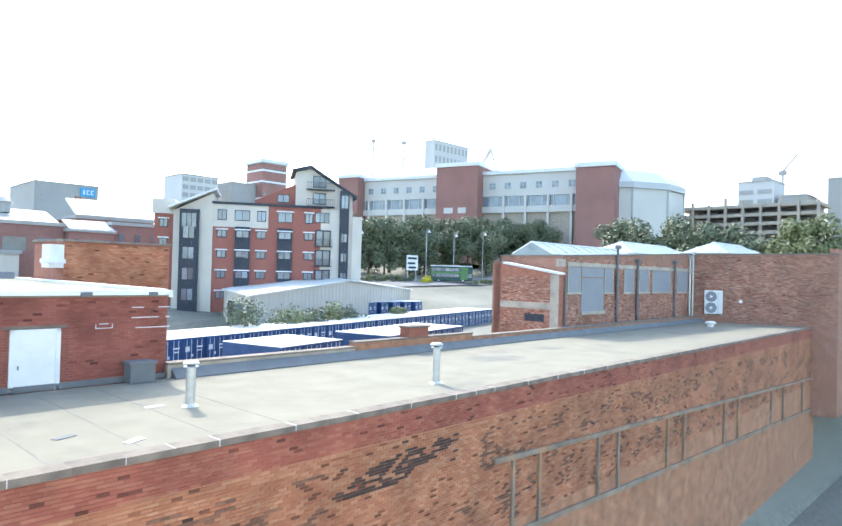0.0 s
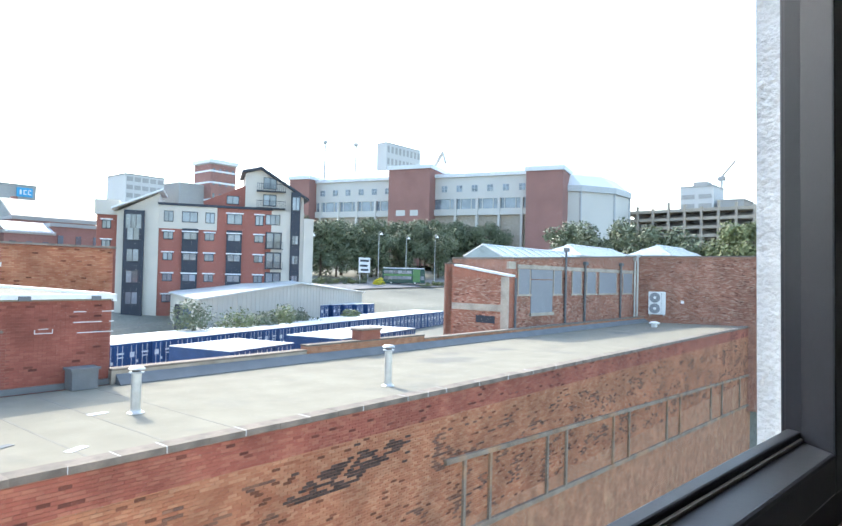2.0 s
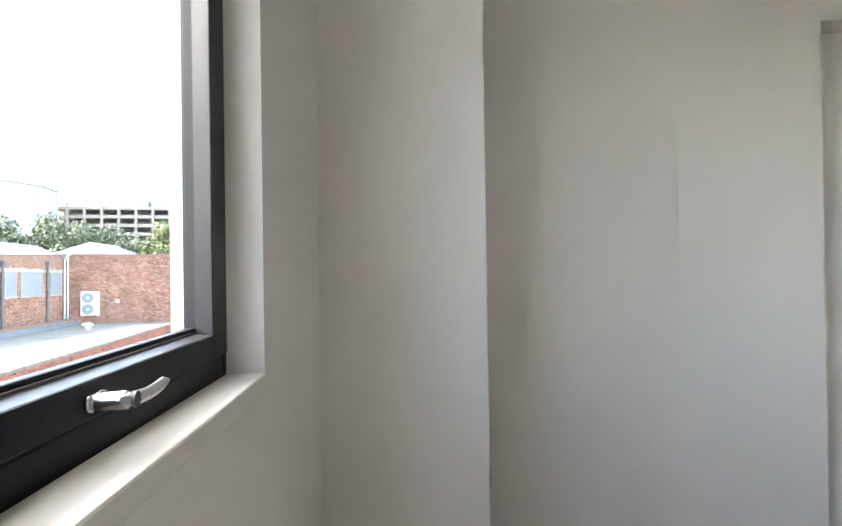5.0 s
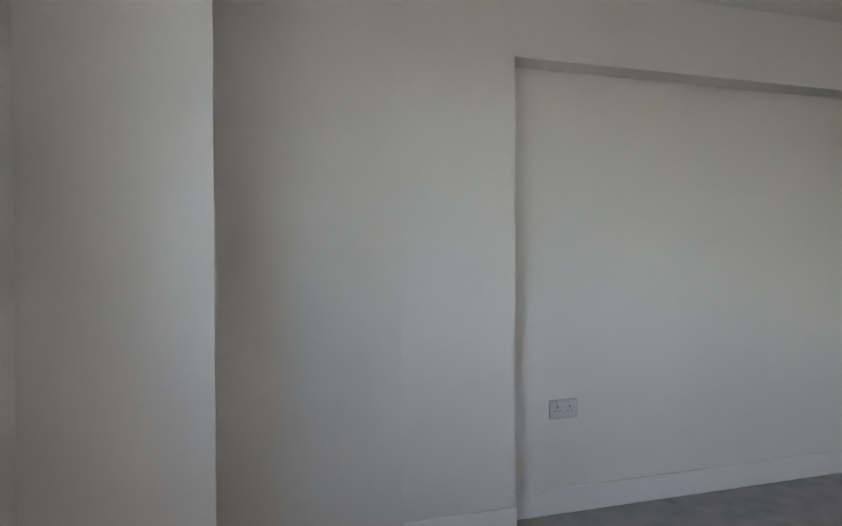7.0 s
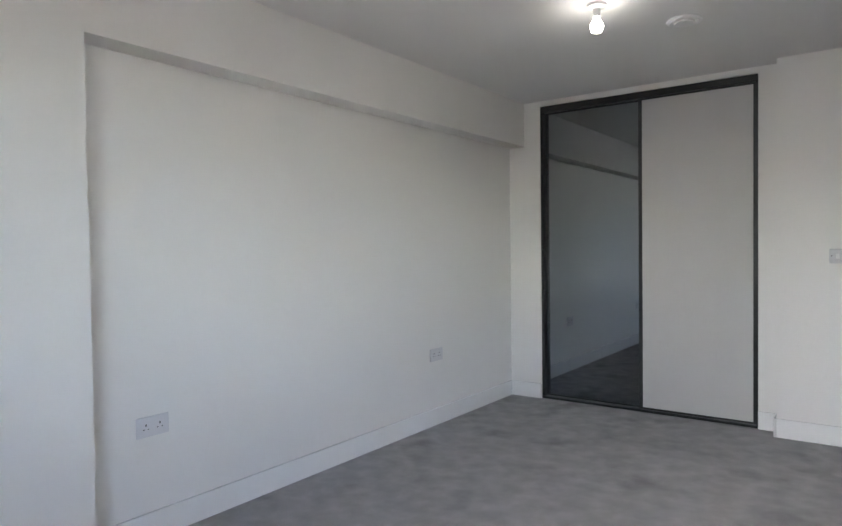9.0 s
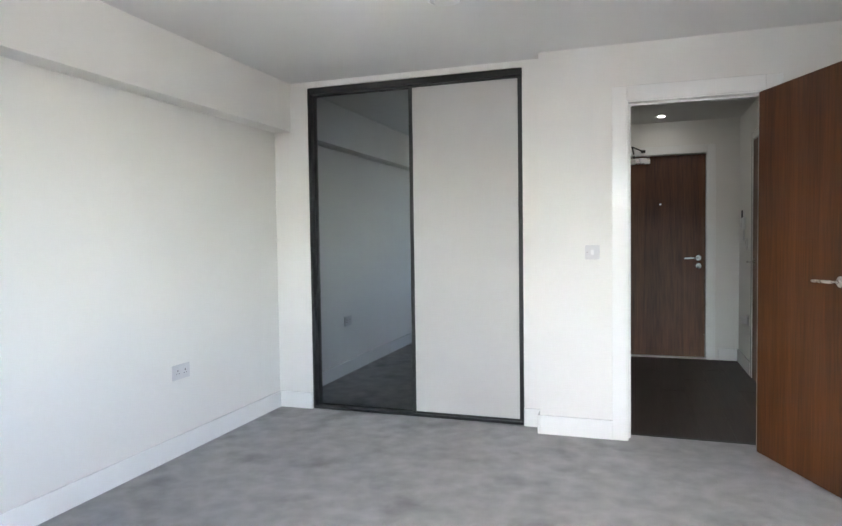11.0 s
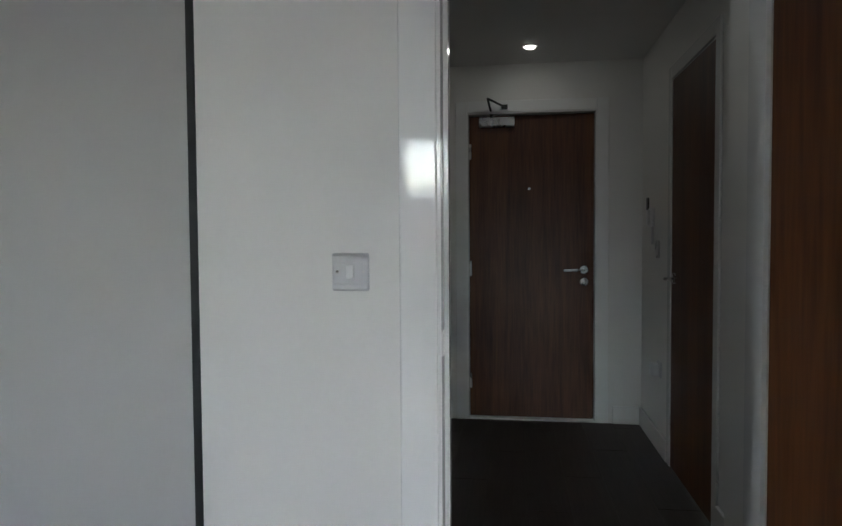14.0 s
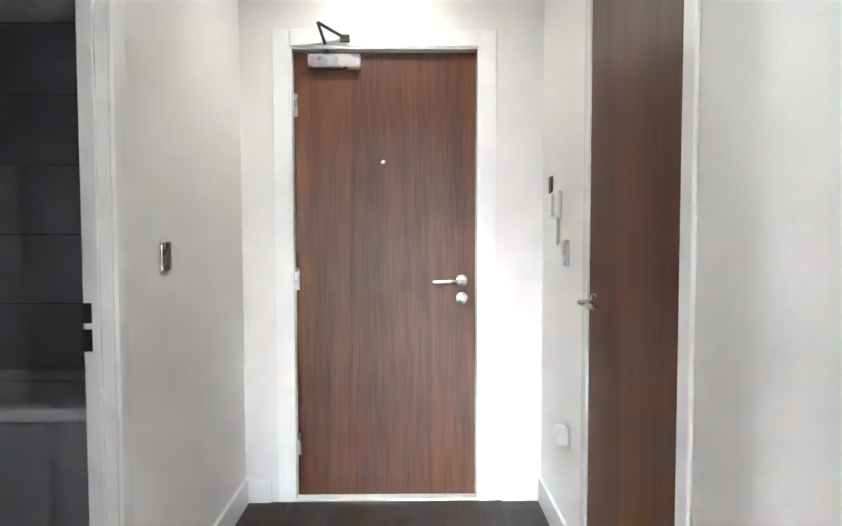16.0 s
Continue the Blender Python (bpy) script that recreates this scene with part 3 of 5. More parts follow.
plate("double_socket", pose(0, -3.14, 0.475, 0, 0, 90), 0.146, 0.086, "white double power socket low on the wall", "socket")
plate("double_socket", pose(0, -1.075, 0.478, 0, 0, 90), 0.146, 0.086, "white double power socket low on the wall", "socket")
plate("light_switch", pose(2.237, -0.13, 1.125), 0.086, 0.086, "white one-gang light switch beside the doorway", "switch", "switch")
plate("hall_switch", pose(HX0, 1.76, 1.137, 0, 0, 90), 0.075, 0.086, "steel light switch on the hall wall", "switch", "plain", CHROME)
plate("hall_switch", pose(HX1, 2.20, 1.13, 0, 0, -90), 0.086, 0.10, "steel light switch by the side door", "switch", "plain", CHROME)
plate("thermostat", pose(HX1, 2.46, 1.40, 0, 0, -90), 0.05, 0.075, "small dark thermostat on the hall wall", "thermostat", "plain", DARKPL)
plate("hall_socket", pose(HX1, 2.13, 0.463, 0, 0, -90), 0.09, 0.09, "white socket with plugged adaptor in the hall", "socket")
ph = thing("entry_phone", pose(HX1, 2.33, 1.26, 0, 0, -90), "white door-entry handset on the hall wall", "entry phone")
part("body", B((-0.05, 0.05, -0.020, -0.0005, 0.0, 0.11)), PLASTIC, ph, bevel=0.006)
hs = part("handset", B((-0.045, 0.0, -0.034, -0.020, 0.01, 0.10)), PLASTIC, ph, bevel=0.006)
cord = Build()
cord.tube([(0.02 + 0.006 * math.cos(i * 1.3), -0.010 + 0.006 * math.sin(i * 1.3), 0.0 - i * 0.0016) for i in range(64)], 0.0025, 6)
part("cord", cord, PLATE, ph, "coiled grey handset cord", smooth=True)
pg = thing("plug_adaptor", pose(HX1 - 0.011, 2.13, 0.463, 0, 0, -90), "white plug pushed into the hall socket", "plug")
part("body", B((-0.03, 0.03, -0.045, 0, -0.035, 0.03)), PLASTIC, pg, bevel=0.006)


# ---- ceiling fittings ----
pb = thing("pendant_bulb", pose(1.365, -1.66, CH), "lit white bulb in a short batten lampholder on the ceiling", "light bulb")
part("rose", Build().lathe([(0.045, 0), (0.045, -0.012), (0.03, -0.022), (0.0, -0.022)], seg=24), PLASTIC, pb, smooth=True)
part("lampholder", Build().lathe([(0.018, -0.02), (0.018, -0.055), (0.020, -0.06), (0.0, -0.06)], seg=16), PLASTIC, pb, smooth=True)
part("bulb", Build().lathe([(0.012, -0.058), (0.016, -0.070), (0.029, -0.092), (0.031, -0.108), (0.023, -0.128), (0.0, -0.134)], seg=20), BULB, pb, "glowing white bulb", smooth=True)


def detector(x, y, z, label):
    d = thing("smoke_detector", pose(x, y, z), label, "smoke detector")
    part("base", Build().lathe([(0.06, 0), (0.06, -0.014), (0.0, -0.014)], seg=28), PLASTIC, d, smooth=True)
    part("dome", Build().lathe([(0.05, -0.014), (0.046, -0.034), (0.03, -0.042), (0.0, -0.042)], seg=28), PLASTIC, d, smooth=True)


detector(2.70, 1.32, HH, "round white smoke detector on the hall ceiling")
vt = thing("ceiling_vent", pose(1.64, -1.18, CH), "round white extract valve on the bedroom ceiling", "vent")
part("ring", Build().lathe([(0.085, 0), (0.085, -0.008), (0.07, -0.014), (0.06, -0.008), (0.0, -0.008)], seg=30), PLASTIC, vt, smooth=True)
part("disc", Build().lathe([(0.05, -0.009), (0.05, -0.02), (0.0, -0.022)], seg=30), PLASTIC, vt, smooth=True)
for y in (2.27, 0.5):
    sp = thing("ceiling_spotlight", pose(2.712, y, HH), "recessed lit ceiling spotlight with white trim", "spotlight", "hall spotlights")
    part("trim", Build().lathe([(0.042, 0), (0.042, -0.004), (0.032, -0.005), (0.0, -0.002)], seg=26), PLASTIC, sp, smooth=True)
    part("lamp", Build().lathe([(0.027, -0.005), (0.025, -0.008), (0.0, -0.009)], seg=20), SPOT, sp, smooth=True)


# ---- bathroom seen through its doorway ----
def bathroom():
    b = thing("bathtub", pose(0.31, 1.95, 0), "white acrylic bath with a dark side panel", "bath")
    W, D = 1.68, 0.64
    part("panel", B((0.0, W, 0.02, 0.04, 0.0, 0.57)), TILE, b, "dark grey bath panel")
    part("rim", B((0, W, 0, 0.07, 0.57, 0.62), (0, W, D - 0.06, D, 0.57, 0.62), (0, 0.08, 0.07, D - 0.06, 0.57, 0.62), (W - 0.08, W, 0.07, D - 0.06, 0.57, 0.62)), BATH, b, bevel=0.015)
    part("basin", B((0.08, W - 0.08, 0.07, 0.10, 0.2, 0.58), (0.08, W - 0.08, D - 0.09, D - 0.06, 0.2, 0.58), (0.08, 0.11, 0.1, D - 0.09, 0.2, 0.58), (W - 0.11, W - 0.08, 0.1, D - 0.09, 0.2, 0.58), (0.11, W - 0.11, 0.1, D - 0.09, 0.17, 0.2)), BATH, b)


bathroom()
bw = bpy.data.objects["bath_wall"]
tm = Build().box(0.002, 0.594, -0.008, 0, 0.002, 0.297).mesh("tile", TILE)
for r in range(6):
    for c in range(3):
        o = new("tile", tm)
        o.parent, o.location = bw, (0.305 + c * 0.597 - (0.0 if r % 2 else 0.0), 2.599, 0.605 + r * 0.2985 - 0.3)
part("upper_wall", B((0.3, HX0 - 0.07, 2.595, 2.599, 2.1, HH)), PAINT, bw)
part("keep_plate", B((-BY1 + 0.0, -BY1 + 0.0155, 0.044, 0.068, 0.985, 1.035), (-BY1, -BY1 + 0.0155, 0.044, 0.068, 0.915, 0.970)), DARKPL, thing("door_keep", pose(HX0, 0, 0, 0, 0, 90) @ Matrix.Diagonal((-1, 1, 1, 1)), "dark steel latch keep on the bathroom door frame", "latch keep"))
solid("hall_trim", B((3.288, 3.30, 0.30, 0.46, 0.117, HH - 0.0)), GLOSS, "white painted upright trim in the hall", "trim", "structure", bevel=0.004)

# ---- dark oak boards in the hall ----
hf = bpy.data.objects["hall_floor"]
bd = Build().box(-0.094, 0.094, -0.6, 0.6, -0.003, 0.0).mesh("floor_board", OAKFL)
for i in range(7):
    for k in range(4):
        y = -0.55 + (i * 0.43) % 1.2 + k * 1.203 - 0.1
        if y + 0.6 < 0.0 or y - 0.6 > 3.0:
            continue
        o = new("floor_board", bd)
        o.parent, o.location = hf, (2.2 + i * 0.1895, max(y, 0.62), 0.0 - 0.0002 * (k % 2))
part("threshold_strip", B((DX0, DX1, -0.012, 0.022, 0.0, 0.004)), DARKPL, bpy.data.objects["door_frame_1"], bevel=0.002)

# ---- materials outside ----
FELT = plain("roof_felt", (0.265, 0.245, 0.192), 0.95, scale=0.9, vary=0.10, bump=0.5, fine=60, spec=0.2, dirt=((0.20, 0.19, 0.165), 0.35, 0.56))
SEAM = plain("felt_lap", (0.225, 0.21, 0.175), 0.95, scale=1.5, vary=0.15, bump=0.4, fine=50)
FELTD = plain("dark_felt_upstand", (0.17, 0.175, 0.18), 0.85, scale=1.5, vary=0.15, bump=0.4, fine=50)
COPE = plain("coping_stone", (0.20, 0.165, 0.135), 0.9, scale=3, vary=0.22, bump=0.6, fine=60, rand=0.12)
BRICK_A = brickwork("old_orange_brick", (0.39, 0.165, 0.085), (0.46, 0.22, 0.125), (0.41, 0.29, 0.20), (0.50, 0.285, 0.165), stain_at=0.56, grime=0.35)
BRICK_T = brickwork("red_top_brick", (0.31, 0.10, 0.066), (0.37, 0.135, 0.086), (0.28, 0.135, 0.10), (0.32, 0.165, 0.11), stain_at=0.60, grime=0.4)
BRICK_R = brickwork("red_brick", (0.25, 0.075, 0.054), (0.29, 0.095, 0.066), (0.32, 0.16, 0.125), grime=0.25)
BRICK_B = brickwork("brown_brick", (0.32, 0.142, 0.095), (0.39, 0.19, 0.125), (0.39, 0.29, 0.23), (0.45, 0.33, 0.255), grime=0.3, stain_at=0.60)
BRICK_N = brickwork("new_red_brick", (0.32, 0.112, 0.085), (0.35, 0.127, 0.095), (0.34, 0.16, 0.125), grime=0.12)
BRICK_L = brickwork("buff_red_brick", (0.36, 0.12, 0.075), (0.42, 0.16, 0.10), (0.42, 0.27, 0.2), grime=0.2)
CONC = plain("weathered_concrete", (0.42, 0.36, 0.29), 0.9, scale=1.6, vary=0.2, bump=0.5, fine=40)
WHITEP = plain("white_painted_wood", (0.78, 0.78, 0.76), 0.5, scale=4, vary=0.04, bump=0.05, fine=60)
RIBC = plain("stained_string_concrete", (0.26, 0.205, 0.155), 0.92, scale=1.1, vary=0.3, bump=0.6, fine=40, dirt=((0.36, 0.22, 0.13), 0.9, 0.5))
CREAM = plain("cream_render", (0.57, 0.525, 0.455), 0.9, scale=0.4, vary=0.05, bump=0.2, fine=30)
NAVY = plain("navy_cladding", (0.020, 0.026, 0.042), 0.5, scale=1, vary=0.1, bump=0.05)
GALV = plain("galvanised_steel", (0.55, 0.56, 0.55), 0.45, 0.8, scale=6, vary=0.12, bump=0.1)
GREYM = plain("grey_metal", (0.45, 0.46, 0.47), 0.5, 0.2, scale=2, vary=0.08, bump=0.05)
SHEET = plain("grey_sheet_roof", (0.62, 0.61, 0.57), 0.6, scale=0.3, vary=0.08, bump=0.1, fine=6, dirt=((0.58, 0.55, 0.36), 0.12, 0.62))
CONT_B = plain("blue_container", (0.020, 0.060, 0.17), 0.45, scale=1.2, vary=0.15, bump=0.05, rand=0.15)
CONT_T = plain("container_roof", (0.62, 0.63, 0.63), 0.6, scale=0.6, vary=0.08, bump=0.1)
PANE = plain("dark_glazing", (0.16, 0.19, 0.22), 0.12, 0.0, scale=0.3, vary=0.3, bump=0.0, spec=0.9, rand=0.35)
BLIND = plain("grey_board", (0.27, 0.275, 0.29), 0.7, scale=1.2, vary=0.08, bump=0.05)
LEAF = plain("leaf_green", (0.14, 0.165, 0.095), 0.6, scale=0.6, vary=0.35, bump=0.0, fine=6)
LEAF2 = plain("leaf_yellow_green", (0.175, 0.20, 0.085), 0.6, scale=0.6, vary=0.3, bump=0.0, fine=6)
YELLOW = plain("yellow_flowers", (0.62, 0.55, 0.05), 0.7, scale=1.5, vary=0.3, bump=0.0, fine=9)
BARK = plain("bark", (0.10, 0.075, 0.05), 0.9, scale=6, vary=0.3, bump=0.6, fine=40)
ASPH = plain("asphalt", (0.20, 0.195, 0.19), 0.9, scale=0.2, vary=0.12, bump=0.2, fine=15)
GRASS = plain("grass_and_yard", (0.19, 0.185, 0.15), 0.95, scale=0.06, vary=0.3, bump=0.2, fine=3)
ARENAW = plain("pale_cladding", (0.55, 0.53, 0.49), 0.5, scale=0.1, vary=0.04, bump=0.02, fine=3)
ROOFW = plain("pale_metal_roof", (0.72, 0.72, 0.70), 0.55, 0.0, scale=0.08, vary=0.05, bump=0.02, fine=3)
FARGREY = plain("far_grey_facade", (0.36, 0.355, 0.34), 0.8, scale=0.05, vary=0.08, bump=0.0, fine=1)
FARWHITE = plain("far_white_facade", (0.55, 0.545, 0.53), 0.7, scale=0.05, vary=0.05, bump=0.0, fine=1)
FARBRICK = plain("far_brick_facade", (0.30, 0.155, 0.13), 0.9, scale=0.2, vary=0.12, bump=0.0, fine=2)
SLATE = plain("pale_slate_roof", (0.38, 0.365, 0.34), 0.5, scale=0.3, vary=0.1, bump=0.1, fine=5)
GREENP = plain("bright_green_paint", (0.09, 0.21, 0.07), 0.5, scale=1, vary=0.04, bump=0.0)
DGREENP = plain("dark_green_paint", (0.015, 0.06, 0.045), 0.35, scale=1, vary=0.05, bump=0.0)
BLUEP = plain("blue_sign", (0.05, 0.35, 0.62), 0.5, scale=1, vary=0.03, bump=0.0)
PARTB = plain("container_marks", (0.70, 0.71, 0.72), 0.6, scale=2, vary=0.1, bump=0.0)
SKYGL = plain("rooflight_glass", (0.32, 0.38, 0.38), 0.3, 0.0, scale=1, vary=0.12, bump=0.0)


def uvthing(name, label, category, m=None, group="", kind="", base=None):
    return thing(name, (base or UV) @ (m or Matrix()), label, category, group, kind)


# ---- ground: one sheet to the horizon, rising away from the yard ----
def ground_z(u, v):
    s = math.hypot(u, v)
    s = max(s * 0.72, v + 0.25 * u) if v > 0 else 0.72 * s
    xs = (0, 92, 99, 125, 137, 165, 260, 420, 6000)
    zs = (-7.4, -7.4, -5.2, -2.0, -1.2, 1.6, 8.0, 13.0, 13.0)
    return float(np.interp(s, xs, zs))


def make_ground():
    b = Build()
    us = [-4800, -1500, -500, -200, -80, -40, 0, 25, 50, 60, 70, 80, 90, 100, 110, 125, 140, 160, 180, 210, 250, 300, 400, 600, 1500, 4800]
    vs = [-4800, -1500, -400, -100, 0, 11.1, 17, 30, 45, 55, 62, 70, 78, 85, 90, 95, 100, 106, 112, 120, 130, 145, 165, 190, 230, 280, 350, 450, 800, 2000, 4800]
    b.ring([[(u, v, -14.0 if v < 12 else ground_z(u, v)) for u in us] for v in vs], close=False)
    solid("ground", b, GRASS, "worn pale ground and yard running to the horizon", "ground", "structure", m=UV)


make_ground()
R = -2.2       # level of the near flat roof


# ---- near flat-roofed brick building ----
def brick_material(name, island, tones):
    """Single weathered bricks: hue by piece, a few burnt dark."""
    mt, nodes, links, bsdf = material(name)
    src = nodes.new("ShaderNodeNewGeometry").outputs["Random Per Island"] if island else nodes.new("ShaderNodeObjectInfo").outputs["Random"]
    rp = nodes.new("ShaderNodeValToRGB")
    cr = rp.color_ramp
    cr.elements[0].position, cr.elements[0].color = 0.0, (*[c * 0.4 for c in tones[0]], 1)
    cr.elements[1].position, cr.elements[1].color = 1.0, (*tones[2], 1)
    for p, c in ((0.03, [c * 0.5 for c in tones[0]]), (0.06, tones[0]), (0.55, tones[1])):
        el = cr.elements.new(p)
        el.color = (*c, 1)
    links.new(src, rp.inputs[0])
    no, mr, mx = nodes.new("ShaderNodeTexNoise"), nodes.new("ShaderNodeMapRange"), nodes.new("ShaderNodeMix")
    tc = nodes.new("ShaderNodeTexCoord")
    no.inputs["Scale"].default_value, no.inputs["Detail"].default_value = 0.8, 10
    links.new(tc.outputs["Object"], no.inputs["Vector"])
    mr.inputs["From Min"].default_value, mr.inputs["From Max"].default_value = 0.3, 0.7
    mr.inputs["To Min"].default_value, mr.inputs["To Max"].default_value = 0.72, 1.28
    links.new(no.outputs["Fac"], mr.inputs["Value"])
    mx.data_type, mx.blend_type, mx.inputs[0].default_value = "RGBA", "MULTIPLY", 1.0
    links.new(rp.outputs[0], mx.inputs[6])
    links.new(mr.outputs[0], mx.inputs[7])
    links.new(mx.outputs[2], bsdf.inputs["Base Color"])
    bsdf.inputs["Roughness"].default_value = 0.92
    return mt


ORANGE = ((0.33, 0.125, 0.066), (0.38, 0.165, 0.088), (0.44, 0.225, 0.13))
CRIMSON = ((0.27, 0.082, 0.055), (0.31, 0.10, 0.066), (0.36, 0.14, 0.09))
RUDDY = ((0.25, 0.078, 0.056), (0.28, 0.09, 0.064), (0.31, 0.11, 0.078))
SOOT = ((0.13, 0.07, 0.05), (0.17, 0.085, 0.055), (0.23, 0.115, 0.07))
UMBER = ((0.29, 0.125, 0.083), (0.34, 0.16, 0.108), (0.47, 0.30, 0.22))


def brick_skin(h, mt, u0, u1, z0, z1, m, gaps=()):
    """Courses of bricks 12 mm proud of a face, along local x, standing off towards -y."""
    b = Build()
    rnd = random.Random(int(u0 * 10 + z1 * 7))
    z, r = z0, 0
    while z + 0.066 < z1:
        u = u0 + (0.1125 if r % 2 else 0)
        while u + 0.214 < u1:
            if not any(a < u + 0.2 and u < c and d < z + 0.06 and z < f for a, c, d, f in gaps):
                b.box(u, u + 0.214, -0.010 + rnd.uniform(-0.004, 0.004), 0.004, z, z + 0.064, m)
            u += 0.225
        z, r = z + 0.075, r + 1
    q = part("brick_courses", b, mt, h)
    q["kind"] = "stuff"


BURNT = plain("burnt_brick", (0.075, 0.045, 0.035), 0.9, scale=20, vary=0.2, bump=0.3, rand=0.35)


def courses(h):
    """Bricks of the wall below the red top courses; those of one stretch are single pieces."""
    rnd = random.Random(11)
    single, joined = brick_material("single_brick", False, ORANGE), brick_material("orange_courses", True, ORANGE)
    me = [Build().box(0, 0.213, -0.012, 0.004, 0, 0.064).mesh("brick", k) for k in (single, BURNT)]
    rest, sooty = Build(), Build()
    brick_skin(h, brick_material("crimson_courses", True, CRIMSON), 0.0, 57, -3.0, -2.31, Matrix.Translation((0, 11.627, 0)))
    for r in range(46):
        z = -3.02 - 0.075 * (r + 1)
        for c in range(244):
            u = 2.0 + 0.225 * c + (0.1125 if r % 2 else 0)
            depth = rnd.uniform(-0.004, 0.006)
            if r > 4 and noise.noise((u * 0.9, r * 0.16, 3.0)) > 0.16 and rnd.random() < 0.5 and not 9.0 <= u < 13.4:
                sooty.box(u, u + 0.213, 11.618 - depth, 11.63, z, z + 0.064)
            elif 9.0 <= u < 13.4 and 0 <= r < 15:
                burnt = rnd.random() < (0.62 if abs((u - 11.3) * 0.55 + (r - 8) * 0.15) < 0.8 and r > 3 else 0.03)
                o = new("brick", me[1 if burnt else 0])
                o.parent, o.location = h, (u, 11.626 - depth, z)
            else:
                rest.box(u, u + 0.213, 11.618 - depth, 11.63, z, z + 0.064)
    for b, k in ((rest, joined), (sooty, brick_material("sooty_courses", True, SOOT))):
        part("brick_courses", b, k, h)["kind"] = "stuff"



def near_building():
    h = uvthing("flat_roof_building", "long weathered orange brick building with a grey felt flat roof", "building", base=NEAR)
    part("wall", B((-14, 57, 11.63, 11.88, -14, -3.0)), BRICK_A, h, "stained orange brick wall")
    part("upper_wall", B((-14, 57, 11.627, 11.88, -3.0, R - 0.10)), BRICK_T, h, "red brick top courses")
    part("roof", B((-14, 55.6, 11.88, 19.0, R - 0.4, R)), FELT, h, "grey mineral felt flat roof")
    part("felt_seam", B(*[(u, u + 0.05, 12.08, 18.6, R, R + 0.004) for u in (1.6, 3.3, 4.9, 6.4, 8.0)]), SEAM, h)
    # coping stones along the front edge
    st = Build().box(0, 0.90, 11.58, 12, R - 0.10, R + 0.035).mesh("coping_stone", COPE)
    jt = Build().box(0, 0.012, 11.575, 12.0, R - 0.095, R + 0.037).mesh("mortar_joint", PARTB)
    for i in range(74):
        o = new("coping_stone", st)
        o.parent, o.location = h, (-10 + i * 0.90 + 0.012, random.uniform(-0.01, 0.01), random.uniform(-0.006, 0.006))
        if i % 2 == 0 or random.random() < 0.4:
            j = new("mortar_joint", jt)
            j.parent, j.location = h, (-10 + i * 0.90 - 0.012, 0, 0)
    # string courses and ribs on the lower wall
    courses(h)

    def fall(u, z):
        return z - 0.042 * (u - 14)
    for z0, z1, ua in ((-4.42, -4.26, 15.2), (-6.80, -6.62, 12.0)):
        part("string_course", Build().ring([[(u, 11.51, fall(u, z0)), (u, 11.63, fall(u, z0)), (u, 11.63, fall(u, z1)), (u, 11.51, fall(u, z1))] for u in (ua, 57)]), RIBC, h)
    for u in (16.17, 17.68, 21.72, 23.34, 28.19, 30.14, 35.82, 38.17, 44.85, 47.7, 53.0, 55.9):
        part("rib", B((u, u + 0.13, 11.53, 11.63, fall(u, -6.64), fall(u, -4.40))), RIBC, h)
    # back parapet, rendered on its near stretch
    part("parapet", B((8.6, 16.1, 19.0, 19.35, -9, -1.80)), CONC, h, "grey rendered low parapet")
    part("parapet", B((16.1, 23.4, 19.0, 19.35, -9, -1.62)), BRICK_A, h, "brick parapet with tile coping")
    part("parapet", B((23.4, 53.2, 19.0, 19.35, -9, -1.78)), BRICK_A, h, "brick parapet with tile coping")
    part("parapet_coping", B((8.6, 16.1, 18.96, 19.4, -1.80, -1.74)), COPE, h)
    part("parapet_coping", B((16.1, 23.4, 18.96, 19.4, -1.62, -1.56)), COPE, h)
    part("parapet_coping", B((23.4, 53.2, 18.96, 19.4, -1.78, -1.72)), COPE, h)
    part("chimney_stub", B((19.05, 20.25, 18.95, 19.5, -1.56, -1.16)), BRICK_T, h)
    part("chimney_cap", B((18.98, 20.32, 18.88, 19.57, -1.16, -1.08)), COPE, h, bevel=0.02)
    part("upstand", B((8.7, 54.6, 18.62, 19.0, R, R + 0.04)), FELTD, h)
    b = Build()
    b.ring([[(8.7, 18.95, R), (8.7, 18.62, R + 0.02), (8.7, 18.95, R + 0.3)], [(54.6, 18.95, R), (54.6, 18.62, R + 0.02), (54.6, 18.95, R + 0.3)]])
    part("felt_fillet", b, FELTD, h)


near_building()


def flue(u, v, h):
    f = uvthing("roof_flue", "galvanised steel flue pipe with a domed cowl on the felt roof", "flue", pose(u, v, R), "roof flues", base=NEAR)
    part("pipe", Build().lathe([(0.115, 0.02), (0.115, h * 0.86)], seg=18), GALV, f, smooth=True)
    part("collar", Build().lathe([(0.20, 0.0), (0.20, 0.02), (0.13, 0.06), (0.12, 0.10)], seg=18), GALV, f, smooth=True)
    part("cowl_band", Build().lathe([(0.10, h * 0.86), (0.10, h * 0.94)], seg=18), FELTD, f, smooth=True)
    part("flange", Build().lathe([(0.17, h * 0.855), (0.18, h * 0.865), (0.17, h * 0.88)], seg=18), GALV, f, smooth=True)
    part("cowl", Build().lathe([(0.19, h * 0.93), (0.20, h * 0.945), (0.15, h * 0.985), (0.0, h)], seg=18), GALV, f, smooth=True)


